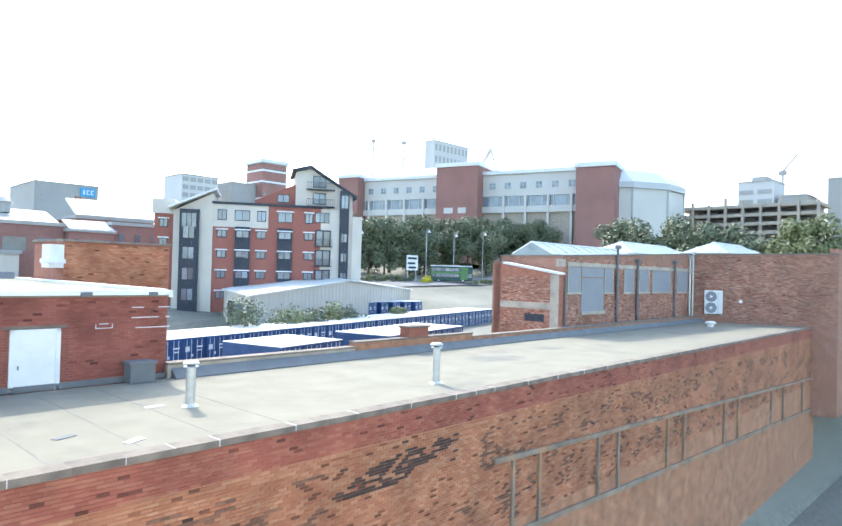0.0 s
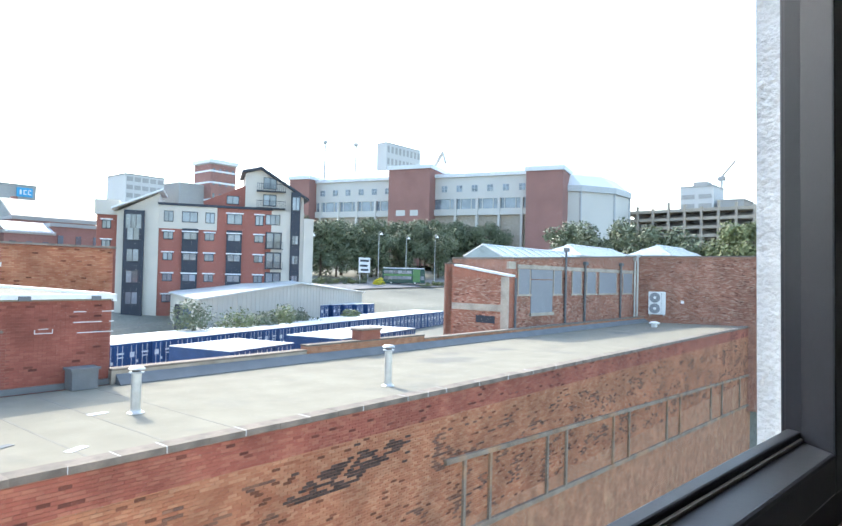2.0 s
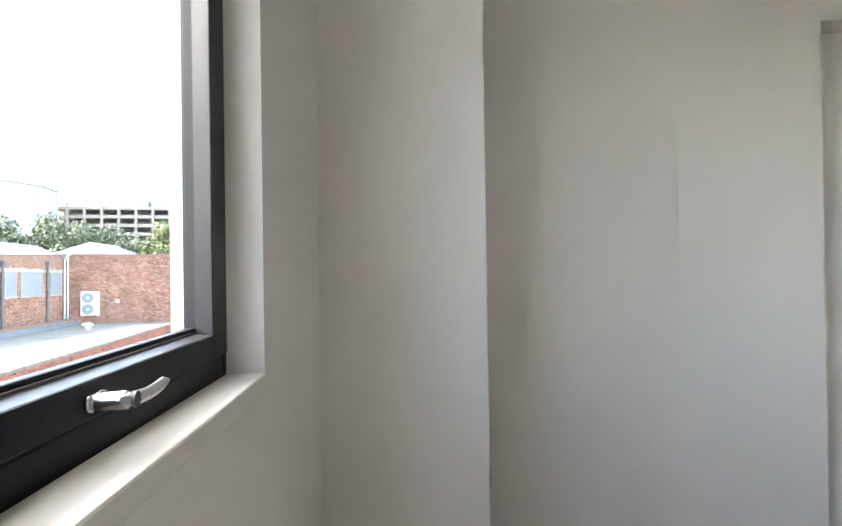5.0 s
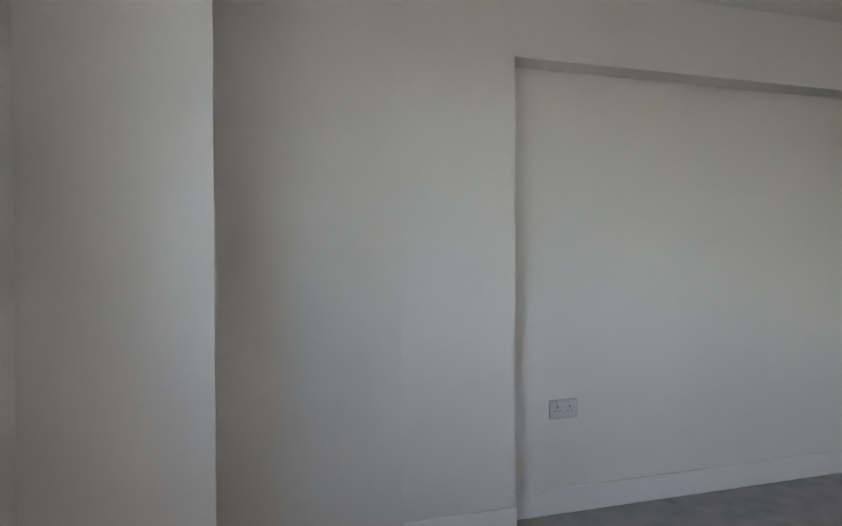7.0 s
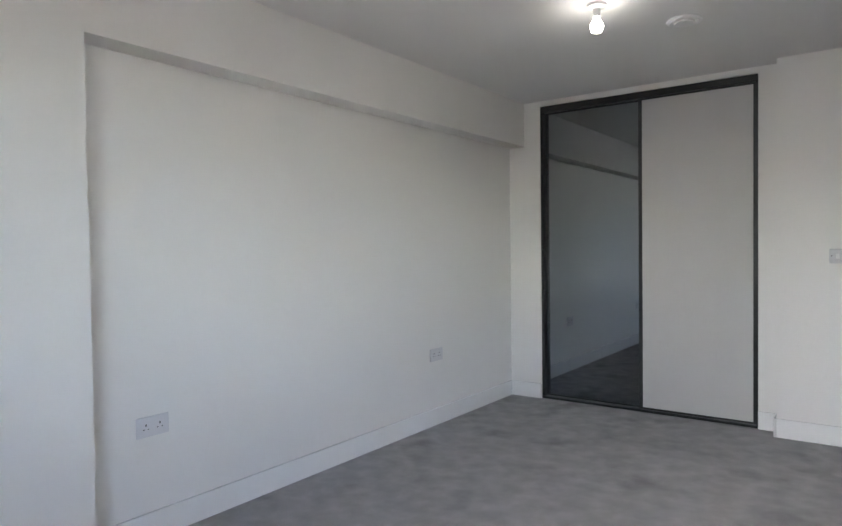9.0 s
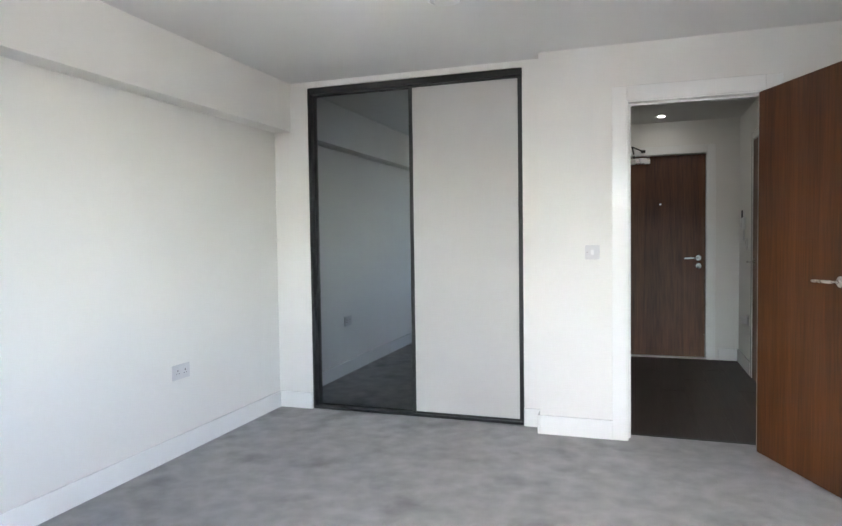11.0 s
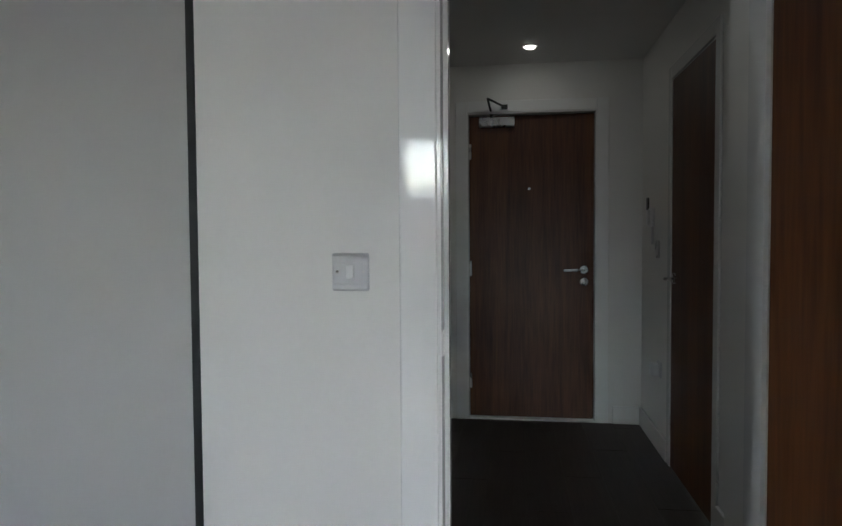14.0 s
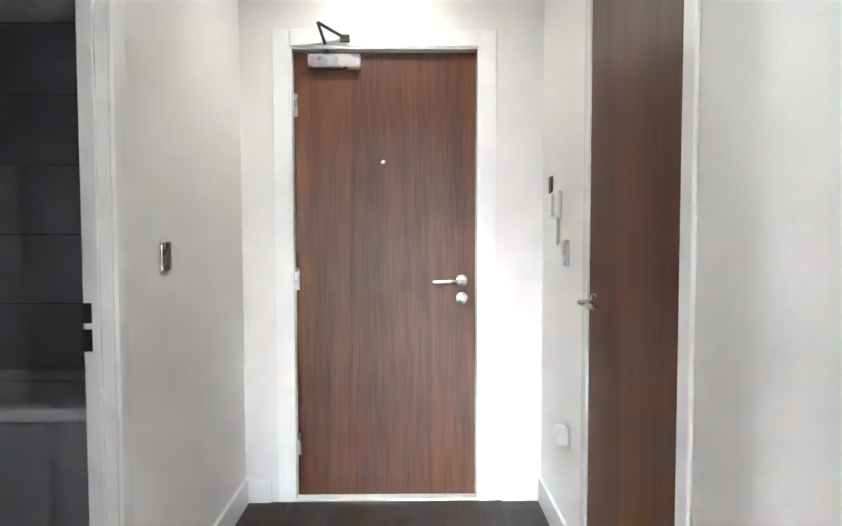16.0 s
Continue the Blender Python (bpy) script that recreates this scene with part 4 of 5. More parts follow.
flue(14.4, 13.25, 1.28)
flue(7.25, 14.9, 1.12)
cw = uvthing("roof_vent", "small white mushroom vent on the felt roof", "vent", pose(47.9, 16.4, R), base=NEAR)
part("base", Build().lathe([(0.22, 0), (0.22, 0.25)], seg=16), WHITEP, cw, smooth=True)
part("cap", Build().lathe([(0.38, 0.25), (0.40, 0.32), (0.25, 0.42), (0.0, 0.45)], seg=16), WHITEP, cw, smooth=True)
for u, v, a, l in ((4.1, 13.8, 20, "dark"), (5.0, 12.7, 25, "pale"), (6.6, 15.4, 4, "pale")):
    solid("roof_scrap", B((-0.22, 0.22, -0.09, 0.09, 0, 0.012)), FELTD if l == "dark" else PARTB, l + " scrap of felt lying on the flat roof", "scrap", m=NEAR @ pose(u, v, R + 0.004, 0, 0, a), bevel=0.004)


# ---- red brick roof house with white door ----
def roof_house():
    h = uvthing("roof_house", "red brick rooftop block with a white boarded door and flat roof", "building", base=NEAR)
    part("wall", B((-9, 8.62, 19.2, 34, -9, 0.28)), BRICK_R, h)
    part("fascia", B((-9.1, 8.74, 19.1, 19.2, 0.33, 0.47)), WHITEP, h, "white roof-edge fascia")
    part("fascia", B((8.62, 8.74, 19.1, 34, 0.26, 0.47)), WHITEP, h)
    part("roof", B((-9, 8.62, 19.2, 34, 0.28, 0.42)), FELT, h)
    part("edge_trim", B((8.3, 8.66, 19.3, 34, 0.42, 0.50)), PARTB, h)
    d = part("door", B((4.56, 5.54, 19.15, 19.19, -2.12, -0.66)), WHITEP, h, "white painted boarded door")
    part("door_frame", B((4.45, 4.56, 19.12, 19.2, -2.2, -0.56), (5.54, 5.65, 19.12, 19.2, -2.2, -0.56), (4.45, 5.65, 19.12, 19.2, -0.66, -0.56)), WHITEP, d)
    part("handle", B((4.64, 4.67, 19.12, 19.15, -1.6, -1.5)), FELTD, d)
    part("lintel", B((4.3, 5.8, 19.17, 19.2, -0.55, -0.48)), COPE, h)
    part("upstand", B((-9, 8.75, 19.12, 19.2, R, R + 0.16)), FELTD, h)
    part("gutter_bracket", B((6.1, 6.4, 19.05, 19.1, 0.3, 0.42), (8.0, 8.25, 19.05, 19.1, 0.3, 0.42)), FELTD, h)
    for z in (-0.05, -0.35, -0.65):
        part("pale_repair_course", B((7.55, 8.7, 19.188, 19.2, z, z + 0.025)), PARTB, h)
    part("hatch_mark", B((6.55, 7.0, 19.188, 19.2, -0.62, -0.6), (6.65, 6.9, 19.188, 19.2, -0.5, -0.48), (6.55, 6.57, 19.188, 19.2, -0.62, -0.5), (7.0, 7.02, 19.188, 19.2, -0.62, -0.5)), PARTB, h)
    ruddy = brick_material("ruddy_courses", True, RUDDY)
    brick_skin(h, ruddy, 2.5, 8.6, -2.0, 0.30, Matrix.Translation((0, 19.2, 0)), ((4.25, 5.85, -2.3, -0.46),))
    brick_skin(h, brick_material("pale_courses", True, ORANGE), 9.05, 13.7, 0.2, 2.14, Matrix.Translation((0, 30, 0)))
    # taller brick wall behind with pale chimney base
    part("rear_wall", B((9.05, 13.7, 30, 34, -9, 2.15)), BRICK_L, h, "orange brick gable block behind")
    part("rear_coping", B((8.95, 13.8, 29.9, 34, 2.15, 2.25)), COPE, h)
    part("pale_stack", B((8.5, 9.05, 29.95, 31.0, 1.0, 2.0)), PARTB, h)
    part("ledge", B((8.2, 9.05, 29.7, 30.2, 1.2, 1.38)), PARTB, h)


roof_house()
bx = uvthing("felt_covered_box", "dark felt-covered service box against the brick wall", "roof box", pose(7.35, 18.65, R), base=NEAR)
part("body", Build().box(0, 0.72, 0, 0.5, 0, 0.55), FELTD, bx, bevel=0.02)
part("lid", Build().box(-0.05, 0.77, -0.05, 0.5, 0.55, 0.62), FELTD, bx, bevel=0.01)


# ---- brown brick works with rooflights ----
def works():
    h = uvthing("brick_works", "old brown brick works with pitched glass rooflights and grey boarded openings", "building")
    top = lambda u: 2.36 + 0.043 * (u - 33)
    pts = [(33, 20.4), (52.7, 20.4), (56.4, 10.9), (74, 11.5), (74, 25.2), (33.2, 25.2)]
    part("wall", Build().ring([[(u, v, -9) for u, v in pts], [(u, v, top(u)) for u, v in pts]]), BRICK_B, h)
    umber = brick_material("umber_courses", True, UMBER)
    brick_skin(h, umber, 33.0, 52.6, -2.0, 2.36, Matrix.Translation((0, 20.4, 0)))
    am = Matrix.Translation((52.7, 20.4, 0)) @ Matrix.Rotation(math.atan2(-9.5, 3.7), 4, "Z")
    brick_skin(h, umber, 0.0, 10.1, -2.0, 3.2, am)
    brick_skin(h, umber, 0.0, 4.0, -2.5, 1.2, Matrix.Translation((32.3, 24.4, 0)) @ Matrix.Rotation(radians(-90), 4, "Z"))
    # parapet coping
    e = Build()
    for (a, b), (c, d) in (((33, 20.4), (52.7, 20.4)), ((52.7, 20.4), (56.4, 10.9)), ((33.2, 25.2), (33, 20.4))):
        dx, dy = (c - a), (d - b)
        L = math.hypot(dx, dy)
        m = Matrix.Translation((a, b, 0)) @ Matrix.Rotation(math.atan2(dy, dx), 4, "Z")
        e.ring([[(0, -0.08, top(a)), (0, 0.3, top(a)), (0, 0.3, top(a) + 0.1), (0, -0.08, top(a) + 0.1)], [(L, -0.08, top(c)), (L, 0.3, top(c)), (L, 0.3, top(c) + 0.1), (L, -0.08, top(c) + 0.1)]], m)
    part("coping", e, COPE, h)
    # set-forward lower wall with sloping coping, pilaster and concrete bands
    part("side_wall", Build().ring([[(32.3, 25.0, -9), (33.0, 25.0, -9), (33.0, 20.3, -9), (32.3, 20.3, -9)], [(32.3, 25.0, 1.95), (33.0, 25.0, 1.95), (33.0, 20.3, 1.25), (32.3, 20.3, 1.25)]]), BRICK_L, h)
    part("pilaster", B((32.3, 33.0, 24.5, 25.15, -9, 2.0)), BRICK_B, h)
    part("pilaster_cap", B((32.25, 33.0, 24.45, 25.2, 2.0, 2.08)), COPE, h)
    part("concrete_band", B((32.22, 32.3, 20.3, 24.45, -0.86, -0.45)), CONC, h)
    part("concrete_band", B((32.20, 32.3, 20.22, 20.75, -9, 1.25)), CONC, h)
    part("corner_band", B((32.4, 33.2, 20.33, 20.5, 1.75, 2.2)), CONC, h)
    part("slope_coping", Build().ring([[(32.2, 24.3, 1.88), (33.0, 24.3, 1.88), (33.0, 24.3, 2.0), (32.2, 24.3, 2.0)], [(32.2, 20.25, 1.27), (33.0, 20.25, 1.27), (33.0, 20.25, 1.39), (32.2, 20.25, 1.39)]]), PARTB, h)
    part("low_opening", B((32.28, 32.31, 21.2, 22.6, -1.6, -1.15)), NAVY, h)
    # boarded openings on the long face
    part("lintel", B((33.4, 52.4, 20.33, 20.41, 1.80, 2.05)), CONC, h)
    for a, b, z in ((33.5, 35.0, 0.2), (38.0, 39.2, 0.2), (40.7, 42.2, 0.2), (43.0, 44.6, 0.2), (45.1, 48.4, 0.2), (49.6, 51.6, 0.2)):
        w = part("window", B((a, b, 20.36, 20.41, z, 1.78)), BLIND, h, "grey boarded window")
        part("sill", B((a - 0.1, b + 0.1, 20.30, 20.41, z - 0.12, z)), CONC, w)
        part("frame", B((a, a + 0.1, 20.34, 20.41, z, 1.78), (b - 0.1, b, 20.34, 20.41, z, 1.78)), CONC, w)
    d = part("door", B((35.1, 37.9, 20.35, 20.41, -1.0, 1.1)), BLIND, h, "tall grey boarded hoist door")
    part("transom", B((35.1, 37.9, 20.34, 20.41, 1.16, 1.78)), BLIND, d)
    part("door_sill", B((35.0, 38.0, 20.25, 20.41, -1.2, -1.0)), CONC, d)
    for u, z1 in ((39.6, 3.2), (42.6, 2.35), (49.0, 2.45), (51.9, 3.0), (52.5, 3.3)):
        p = part("downpipe", Build().tube([(u, 20.28, -2.2), (u, 20.28, z1)], 0.085, 8), FELTD if u < 50 else GALV, h)
        part("hopper", B((u - 0.18, u + 0.18, 20.12, 20.38, z1 - 0.1, z1 + 0.15)), FELTD if u < 50 else GALV, p)
    part("downpipe", Build().tube([(33.0, 20.2, -2.0), (33.0, 20.2, 1.2)], 0.07, 8), FELTD, h)
    # rooflights: hipped glass lanterns with bars
    for u0, u1, v0, v1, z, rise in ((33.6, 46.5, 21.6, 24.6, 2.55, 0.75), (47.5, 61.0, 23.0, 27.6, 3.2, 1.0), (55.5, 67, 18.5, 22.6, 3.5, 1.0)):
        vm, e2 = (v0 + v1) / 2, (v1 - v0) / 2
        g = Build()
        n = len(g.v)
        hip = 0.0 if u0 < 34 else e2
        g.v += [(u0, v0, z), (u1, v0, z), (u1, v1, z), (u0, v1, z), (u0 + hip, vm, z + rise), (u1 - e2, vm, z + rise), (u0, v0, z - 0.5), (u1, v0, z - 0.5), (u1, v1, z - 0.5), (u0, v1, z - 0.5)]
        g.f += [(0, 1, 5, 4), (1, 2, 5), (2, 3, 4, 5), (3, 0, 4), (6, 7, 1, 0), (7, 8, 2, 1), (8, 9, 3, 2), (9, 6, 0, 3)]
        r = part("rooflight", g, SKYGL, h, "pitched glass rooflight with white bars")
        bars = Build()
        k = int((u1 - u0) / 1.1)
        for i in range(k + 1):
            u = u0 + (u1 - u0) * i / k
            f = min(1, max(0.05, (u - u0) / hip if hip else 1), max(0.05, (u1 - u) / e2))
            for va, s in ((v0, 1), (v1, -1)):
                bars.tube([(u, va, z + 0.02), (u, va + s * e2 * f, z + rise * f + 0.03)], 0.045, 6)
        bars.tube([(u0 + hip, vm, z + rise), (u1 - e2, vm, z + rise)], 0.07, 6)
        part("glazing_bar", bars, PARTB, r)
    part("brick_step", B((60, 73, 11.8, 12.2, 3.4, 4.0)), BRICK_B, h)


works()


def ac_unit():
    m = UV @ Matrix.Translation((53.25, 19.62, -1.55)) @ Matrix.Rotation(radians(-69), 4, "Z")
    a = thing("air_conditioner", m, "white twin-fan air conditioning unit fixed to the brick wall", "air conditioner")
    part("casing", Build().box(0, 1.35, -0.55, 0, 0, 1.9), WHITEP, a, bevel=0.03)
    for z in (0.5, 1.4):
        g = part("fan_grille", Build().lathe([(0.40, 0), (0.42, 0.02), (0.30, 0.03), (0.0, 0.03)], seg=24, m=pose(0.5, -0.55, z) @ Matrix.Rotation(radians(90), 4, "X")), BLIND, a, smooth=True)
        part("fan_hub", Build().lathe([(0.12, 0), (0.12, 0.06), (0.0, 0.07)], seg=14, m=pose(0.5, -0.57, z) @ Matrix.Rotation(radians(90), 4, "X")), WHITEP, g)
    part("side_panel", B((1.0, 1.02, -0.56, -0.545, 0.1, 1.8)), BLIND, a)
    part("bracket", B((0.1, 0.18, -0.6, 0, -0.12, 0), (1.17, 1.25, -0.6, 0, -0.12, 0)), GALV, a)


ac_unit()
solid("junction_box", B((0, 0.25, -0.1, 0, 0, 0.25)), WHITEP, "small white junction box on the brick wall", "junction box", m=UV @ Matrix.Translation((54.0, 17.2, -0.6)) @ Matrix.Rotation(radians(-69), 4, "Z"), bevel=0.02)


# ---- apartment block ----
def apartments():
    m = Matrix.Translation((45.4, 88, 0)) @ Matrix.Rotation(radians(-31.4), 4, "Z")
    h = uvthing("apartment_block", "red brick and cream rendered apartment block with navy bays", "apartment building", m)
    part("wall", B((0, 15.9, 0, 14, -9, 10.6)), BRICK_N, h, "smooth red brick front")
    part("cream_band", B((0.0, 8.0, -0.10, 0, 7.2, 10.6)), CREAM, h)
    part("roof", B((-0.2, 16.1, -0.3, 14, 10.6, 10.95)), NAVY, h, "dark flat roof edge")
    # corner tower with mono-pitch roof
    part("tower_wall", Build().ring([[(-5.6, 0.6, -9), (0.0, -0.2, -9), (0.0, 9, -9), (-5.6, 9, -9)], [(-5.6, 0.6, 9.4), (0.0, -0.2, 12.2), (0.0, 9, 12.2), (-5.6, 9, 9.4)]]), CREAM, h)
    part("tower_roof", Build().ring([[(-6.2, -1.0, 9.6), (0.5, -1.2, 12.6), (0.5, 9, 12.6), (-6.2, 9, 9.6)], [(-6.2, -1.0, 9.85), (0.5, -1.2, 12.9), (0.5, 9, 12.9), (-6.2, 9, 9.85)]]), ROOFW, h)
    part("brick_flank", B((-8.5, -5.6, 2.5, 14, -9, 9.0)), BRICK_N, h)
    part("flank_top", B((-8.8, -5.6, 2.2, 14, 9.0, 11.2)), CREAM, h)
    part("navy_bay", B((-4.6, -1.9, -0.55, 0.3, -9, 9.6)), NAVY, h)
    # balcony tower
    part("gable_tower", Build().ring([[(14.6, 0.02, -9), (20.8, 0.02, -9), (20.8, 10, -9), (14.6, 10, -9)], [(14.6, 0.02, 10.6), (20.8, 0.02, 10.6), (20.8, 10, 10.6), (14.6, 10, 10.6)]]), CREAM, h)
    part("gable", Build().ring([[(12.0, 0.5, 10.6), (20.8, 0.5, 10.6), (20.8, 0.5, 12.8), (14.2, 0.5, 16.8), (12.0, 0.5, 16.2)], [(12.0, 9, 10.6), (20.8, 9, 10.6), (20.8, 9, 12.8), (14.2, 9, 16.8), (12.0, 9, 16.2)]]), CREAM, h)
    part("gable_roof", Build().ring([[(11.4, -0.2, 16.1), (14.2, -0.2, 16.85), (21.5, -0.2, 12.4), (21.5, -0.2, 12.75), (14.2, -0.2, 17.25), (11.4, -0.2, 16.5)], [(11.4, 9.5, 16.1), (14.2, 9.5, 16.85), (21.5, 9.5, 12.4), (21.5, 9.5, 12.75), (14.2, 9.5, 17.25), (11.4, 9.5, 16.5)]]), NAVY, h, "dark edged pitched roof")
    part("upper_brick", Build().ring([[(6.0, 1.2, 10.6), (12.6, 1.2, 10.6), (12.6, 1.2, 14.6), (6.0, 1.2, 11.6)], [(6.0, 8, 10.6), (12.6, 8, 10.6), (12.6, 8, 14.6), (6.0, 8, 11.6)]]), BRICK_N, h)
    part("navy_strip", B((18.8, 20.2, -0.35, 0.05, -9, 13.6)), NAVY, h)
    part("end_wall", B((20.8, 22.3, -0.2, 10, -9, 9.6)), CREAM, h)

    def win(x, z, w, hh, y=0.0, lintel=True, bars=1):
        f = part("window", B((x - w / 2, x + w / 2, y - 0.06, y, z - hh / 2, z + hh / 2)), NAVY, h)
        n = bars + 1
        for i in range(n):
            a = x - w / 2 + 0.10 + i * (w - 0.1) / n
            part("pane", B((a, a + (w - 0.1) / n - 0.10, y - 0.075, y - 0.06, z - hh / 2 + 0.12, z + hh / 2 - 0.12)), PANE, f)
        if lintel:
            part("sill", B((x - w / 2 - 0.2, x + w / 2 + 0.2, y - 0.14, y, z + hh / 2, z + hh / 2 + 0.18)), PARTB, f)

    for x, w in ((1.3, 1.3), (4.2, 2.2), (7.0, 1.3)):
        win(x, 9.0, w, 1.6, -0.10, False)
    win(10.5, 9.0, 2.2, 1.6)
    win(14.1, 9.0, 1.2, 1.6)
    for a, b in ((3.2, 5.4), (9.4, 11.6)):
        part("navy_bay", B((a, b, -0.35, 0, -6.5, 7.3)), NAVY, h)
    for r in range(4):
        z = 6.2 - 3.05 * r
        for x in (1.3, 7.0, 14.1):
            win(x, z, 1.35, 1.15)
        for x in (4.3, 10.5):
            win(x, z, 1.9, 1.15, -0.35, True)
        win(-3.3, z, 1.7, 1.9, -0.55, False)
        d = part("balcony_door", B((15.1, 17.5, -0.08, 0.0, z - 1.4, z + 1.1)), NAVY, h)
        part("pane", B((15.3, 16.2, -0.09, -0.08, z - 1.3, z + 0.9)), PANE, d)
        part("pane", B((16.4, 17.3, -0.09, -0.08, z - 1.3, z + 0.9)), PANE, d)
        k = part("balcony", B((15.0, 17.7, -0.5, 0, z - 1.5, z - 1.38)), NAVY, h)
        part("railing", B(*[(15.0 + i * 0.22, 15.03 + i * 0.22, -0.5, -0.47, z - 1.4, z - 0.4) for i in range(13)], (15.0, 17.7, -0.5, -0.46, z - 0.42, z - 0.36)), NAVY, k)
        win(19.5, z, 1.0, 1.5, -0.35, False)
    win(16.1, 9.2, 2.2, 1.6, 0.02, False, 2)
    win(-3.3, 8.0, 2.2, 2.2, -0.55, False, 2)
    for z in (12.2, 14.8):
        win(15.6, z, 2.0, 1.8, 0.5, False)
        k = part("balcony", B((13.6, 17.9, -0.6, 0.5, z - 1.35, z - 1.2)), NAVY, h)
        part("railing", B(*[(13.6 + i * 0.3, 13.64 + i * 0.3, -0.6, -0.56, z - 1.2, z - 0.2) for i in range(15)], (13.6, 17.9, -0.6, -0.55, z - 0.22, z - 0.15)), NAVY, k)
    win(19.5, 11.8, 1.2, 2.2, -0.35, False)
    win(10.2, 12.0, 1.8, 1.3, 1.2, False)
    for r in range(5):
        win(-7.2, 7.6 - 2.9 * r, 1.2, 1.3, 2.5)


apartments()


# ---- container yard ----
def container(L, W, H, m, label, group):
    """Shipping container: corrugated flanks, door end towards local -y."""
    c = thing("shipping_container", m, label, "container", group)
    part("body", B((0.03, W - 0.03, 0.05, L, 0.0, H - 0.06)), CONT_B, c)
    part("roof", B((0, W, 0, L, H - 0.06, H)), CONT_T, c, "pale weathered steel roof")
    part("door_frame", B((0, 0.10, 0, 0.12, 0, H - 0.06), (W - 0.10, W, 0, 0.12, 0, H - 0.06), (0.10, W - 0.1, 0, 0.12, H - 0.18, H - 0.06)), CONT_B, c)
    for a in (0.13, W / 2 + 0.02):
        d = part("door", B((a, a + W / 2 - 0.16, 0.015, 0.05, 0.1, H - 0.2)), CONT_B, c)
        for x in (a + 0.3, a + 0.78):
            part("locking_bar", Build().tube([(x, -0.01, 0.1), (x, -0.01, H - 0.2)], 0.025, 6), PARTB, d)
    part("marking", B((W / 2 + 0.25, W / 2 + 0.95, 0.008, 0.016, H * 0.62, H * 0.68), (W / 2 + 0.3, W / 2 + 0.9, 0.008, 0.016, H * 0.5, H * 0.54), (0.3, 0.75, 0.008, 0.016, H * 0.5, H * 0.68), (0.95, 1.15, 0.008, 0.016, H * 0.3, H * 0.4)), PARTB, c, "white stencilled marks")
    return c


ROWM = UV @ Matrix.Translation((22.2, 51.7, -7.4)) @ Matrix.Rotation(radians(14.7), 4, "Z")
c0 = container(6.05, 2.44, 2.42, ROWM, "blue shipping container with white locking bars in a storage row", "row of blue containers")
for i in range(1, 28):
    copy_thing(c0, ROWM @ Matrix.Translation((2.48 * i, random.uniform(-0.06, 0.06), 0)))
RM2 = UV @ Matrix.Translation((26.0, 39.5, -7.4)) @ Matrix.Rotation(radians(14.7), 4, "Z")
c1 = container(6.05, 2.44, 2.85, RM2, "pale-roofed shipping container in the yard", "pale-roofed containers")
for i in (1, 2, 5, 6, 7, 8, 9, 10):
    copy_thing(c1, RM2 @ Matrix.Translation((2.5 * i, 0.0 if i < 4 else -1.4, 0.0)))
for i in range(5):
    copy_thing(c0, UV @ Matrix.Translation((66 + 2.6 * i, 76, -6.2)) @ Matrix.Rotation(radians(14.7), 4, "Z"))


def shed():
    h = uvthing("storage_shed", "low grey steel shed with a shallow pitched sheet roof", "shed")
    a, b, d, z, rz = Vector((38.3, 64.7)), Vector((81.4, 82.3)), Vector((8, 21)), -2.1, -0.45
    c = (a + b) / 2
    g = lambda p, q, zz: (p.x + q.x, p.y + q.y, zz)
    o = Vector((0, 0))
    part("wall", Build().ring([[g(a, q, -8), g(b, q, -8), g(b, q, z), g(c, q, rz), g(a, q, z)] for q in (o, d)]), CREAM, h, "pale cream ribbed steel wall")
    e = (a - b).normalized() * 0.5
    k = -d.normalized() * 0.5
    for p, q in ((a + e, c), (c, b - e)):
        z0, z1 = (z - 0.05, rz + 0.03) if p.x < c.x else (rz + 0.03, z - 0.05)
        part("roof", Build().ring([[g(p, s, z0 + 0.02 + l * (p is c)), g(q, s, z1 + 0.02 + l * (q is c)), g(q, s, z1 + 0.2 + l * (q is c)), g(p, s, z0 + 0.2 + l * (p is c))] for s, l in ((k, 0.0), (d, 0.9))]), SHEET, h, "stained sheet roof")
    ribs = Build()
    n = (b - a).normalized()
    for i in range(46):
        p = a + n * (i + 0.5)
        f = 1 - abs(i + 0.5 - 23.3) / 23.3
        ribs.box(p.x - 0.03, p.x + 0.03, p.y - 0.04, p.y, -7.4, z + (rz - z) * f - 0.05)
    part("wall_rib", ribs, CREAM, h)
    w = Vector((-0.356, -0.934))
    for t, wd in ((0.25, 1.1), (0.5, 1.5)):
        p = a + d * t
        part("door", B((p.x - 0.25, p.x + 0.1, p.y - wd, p.y + wd, -7.4, -3.2)), CONT_B if t < 0.3 else NAVY, h)


shed()


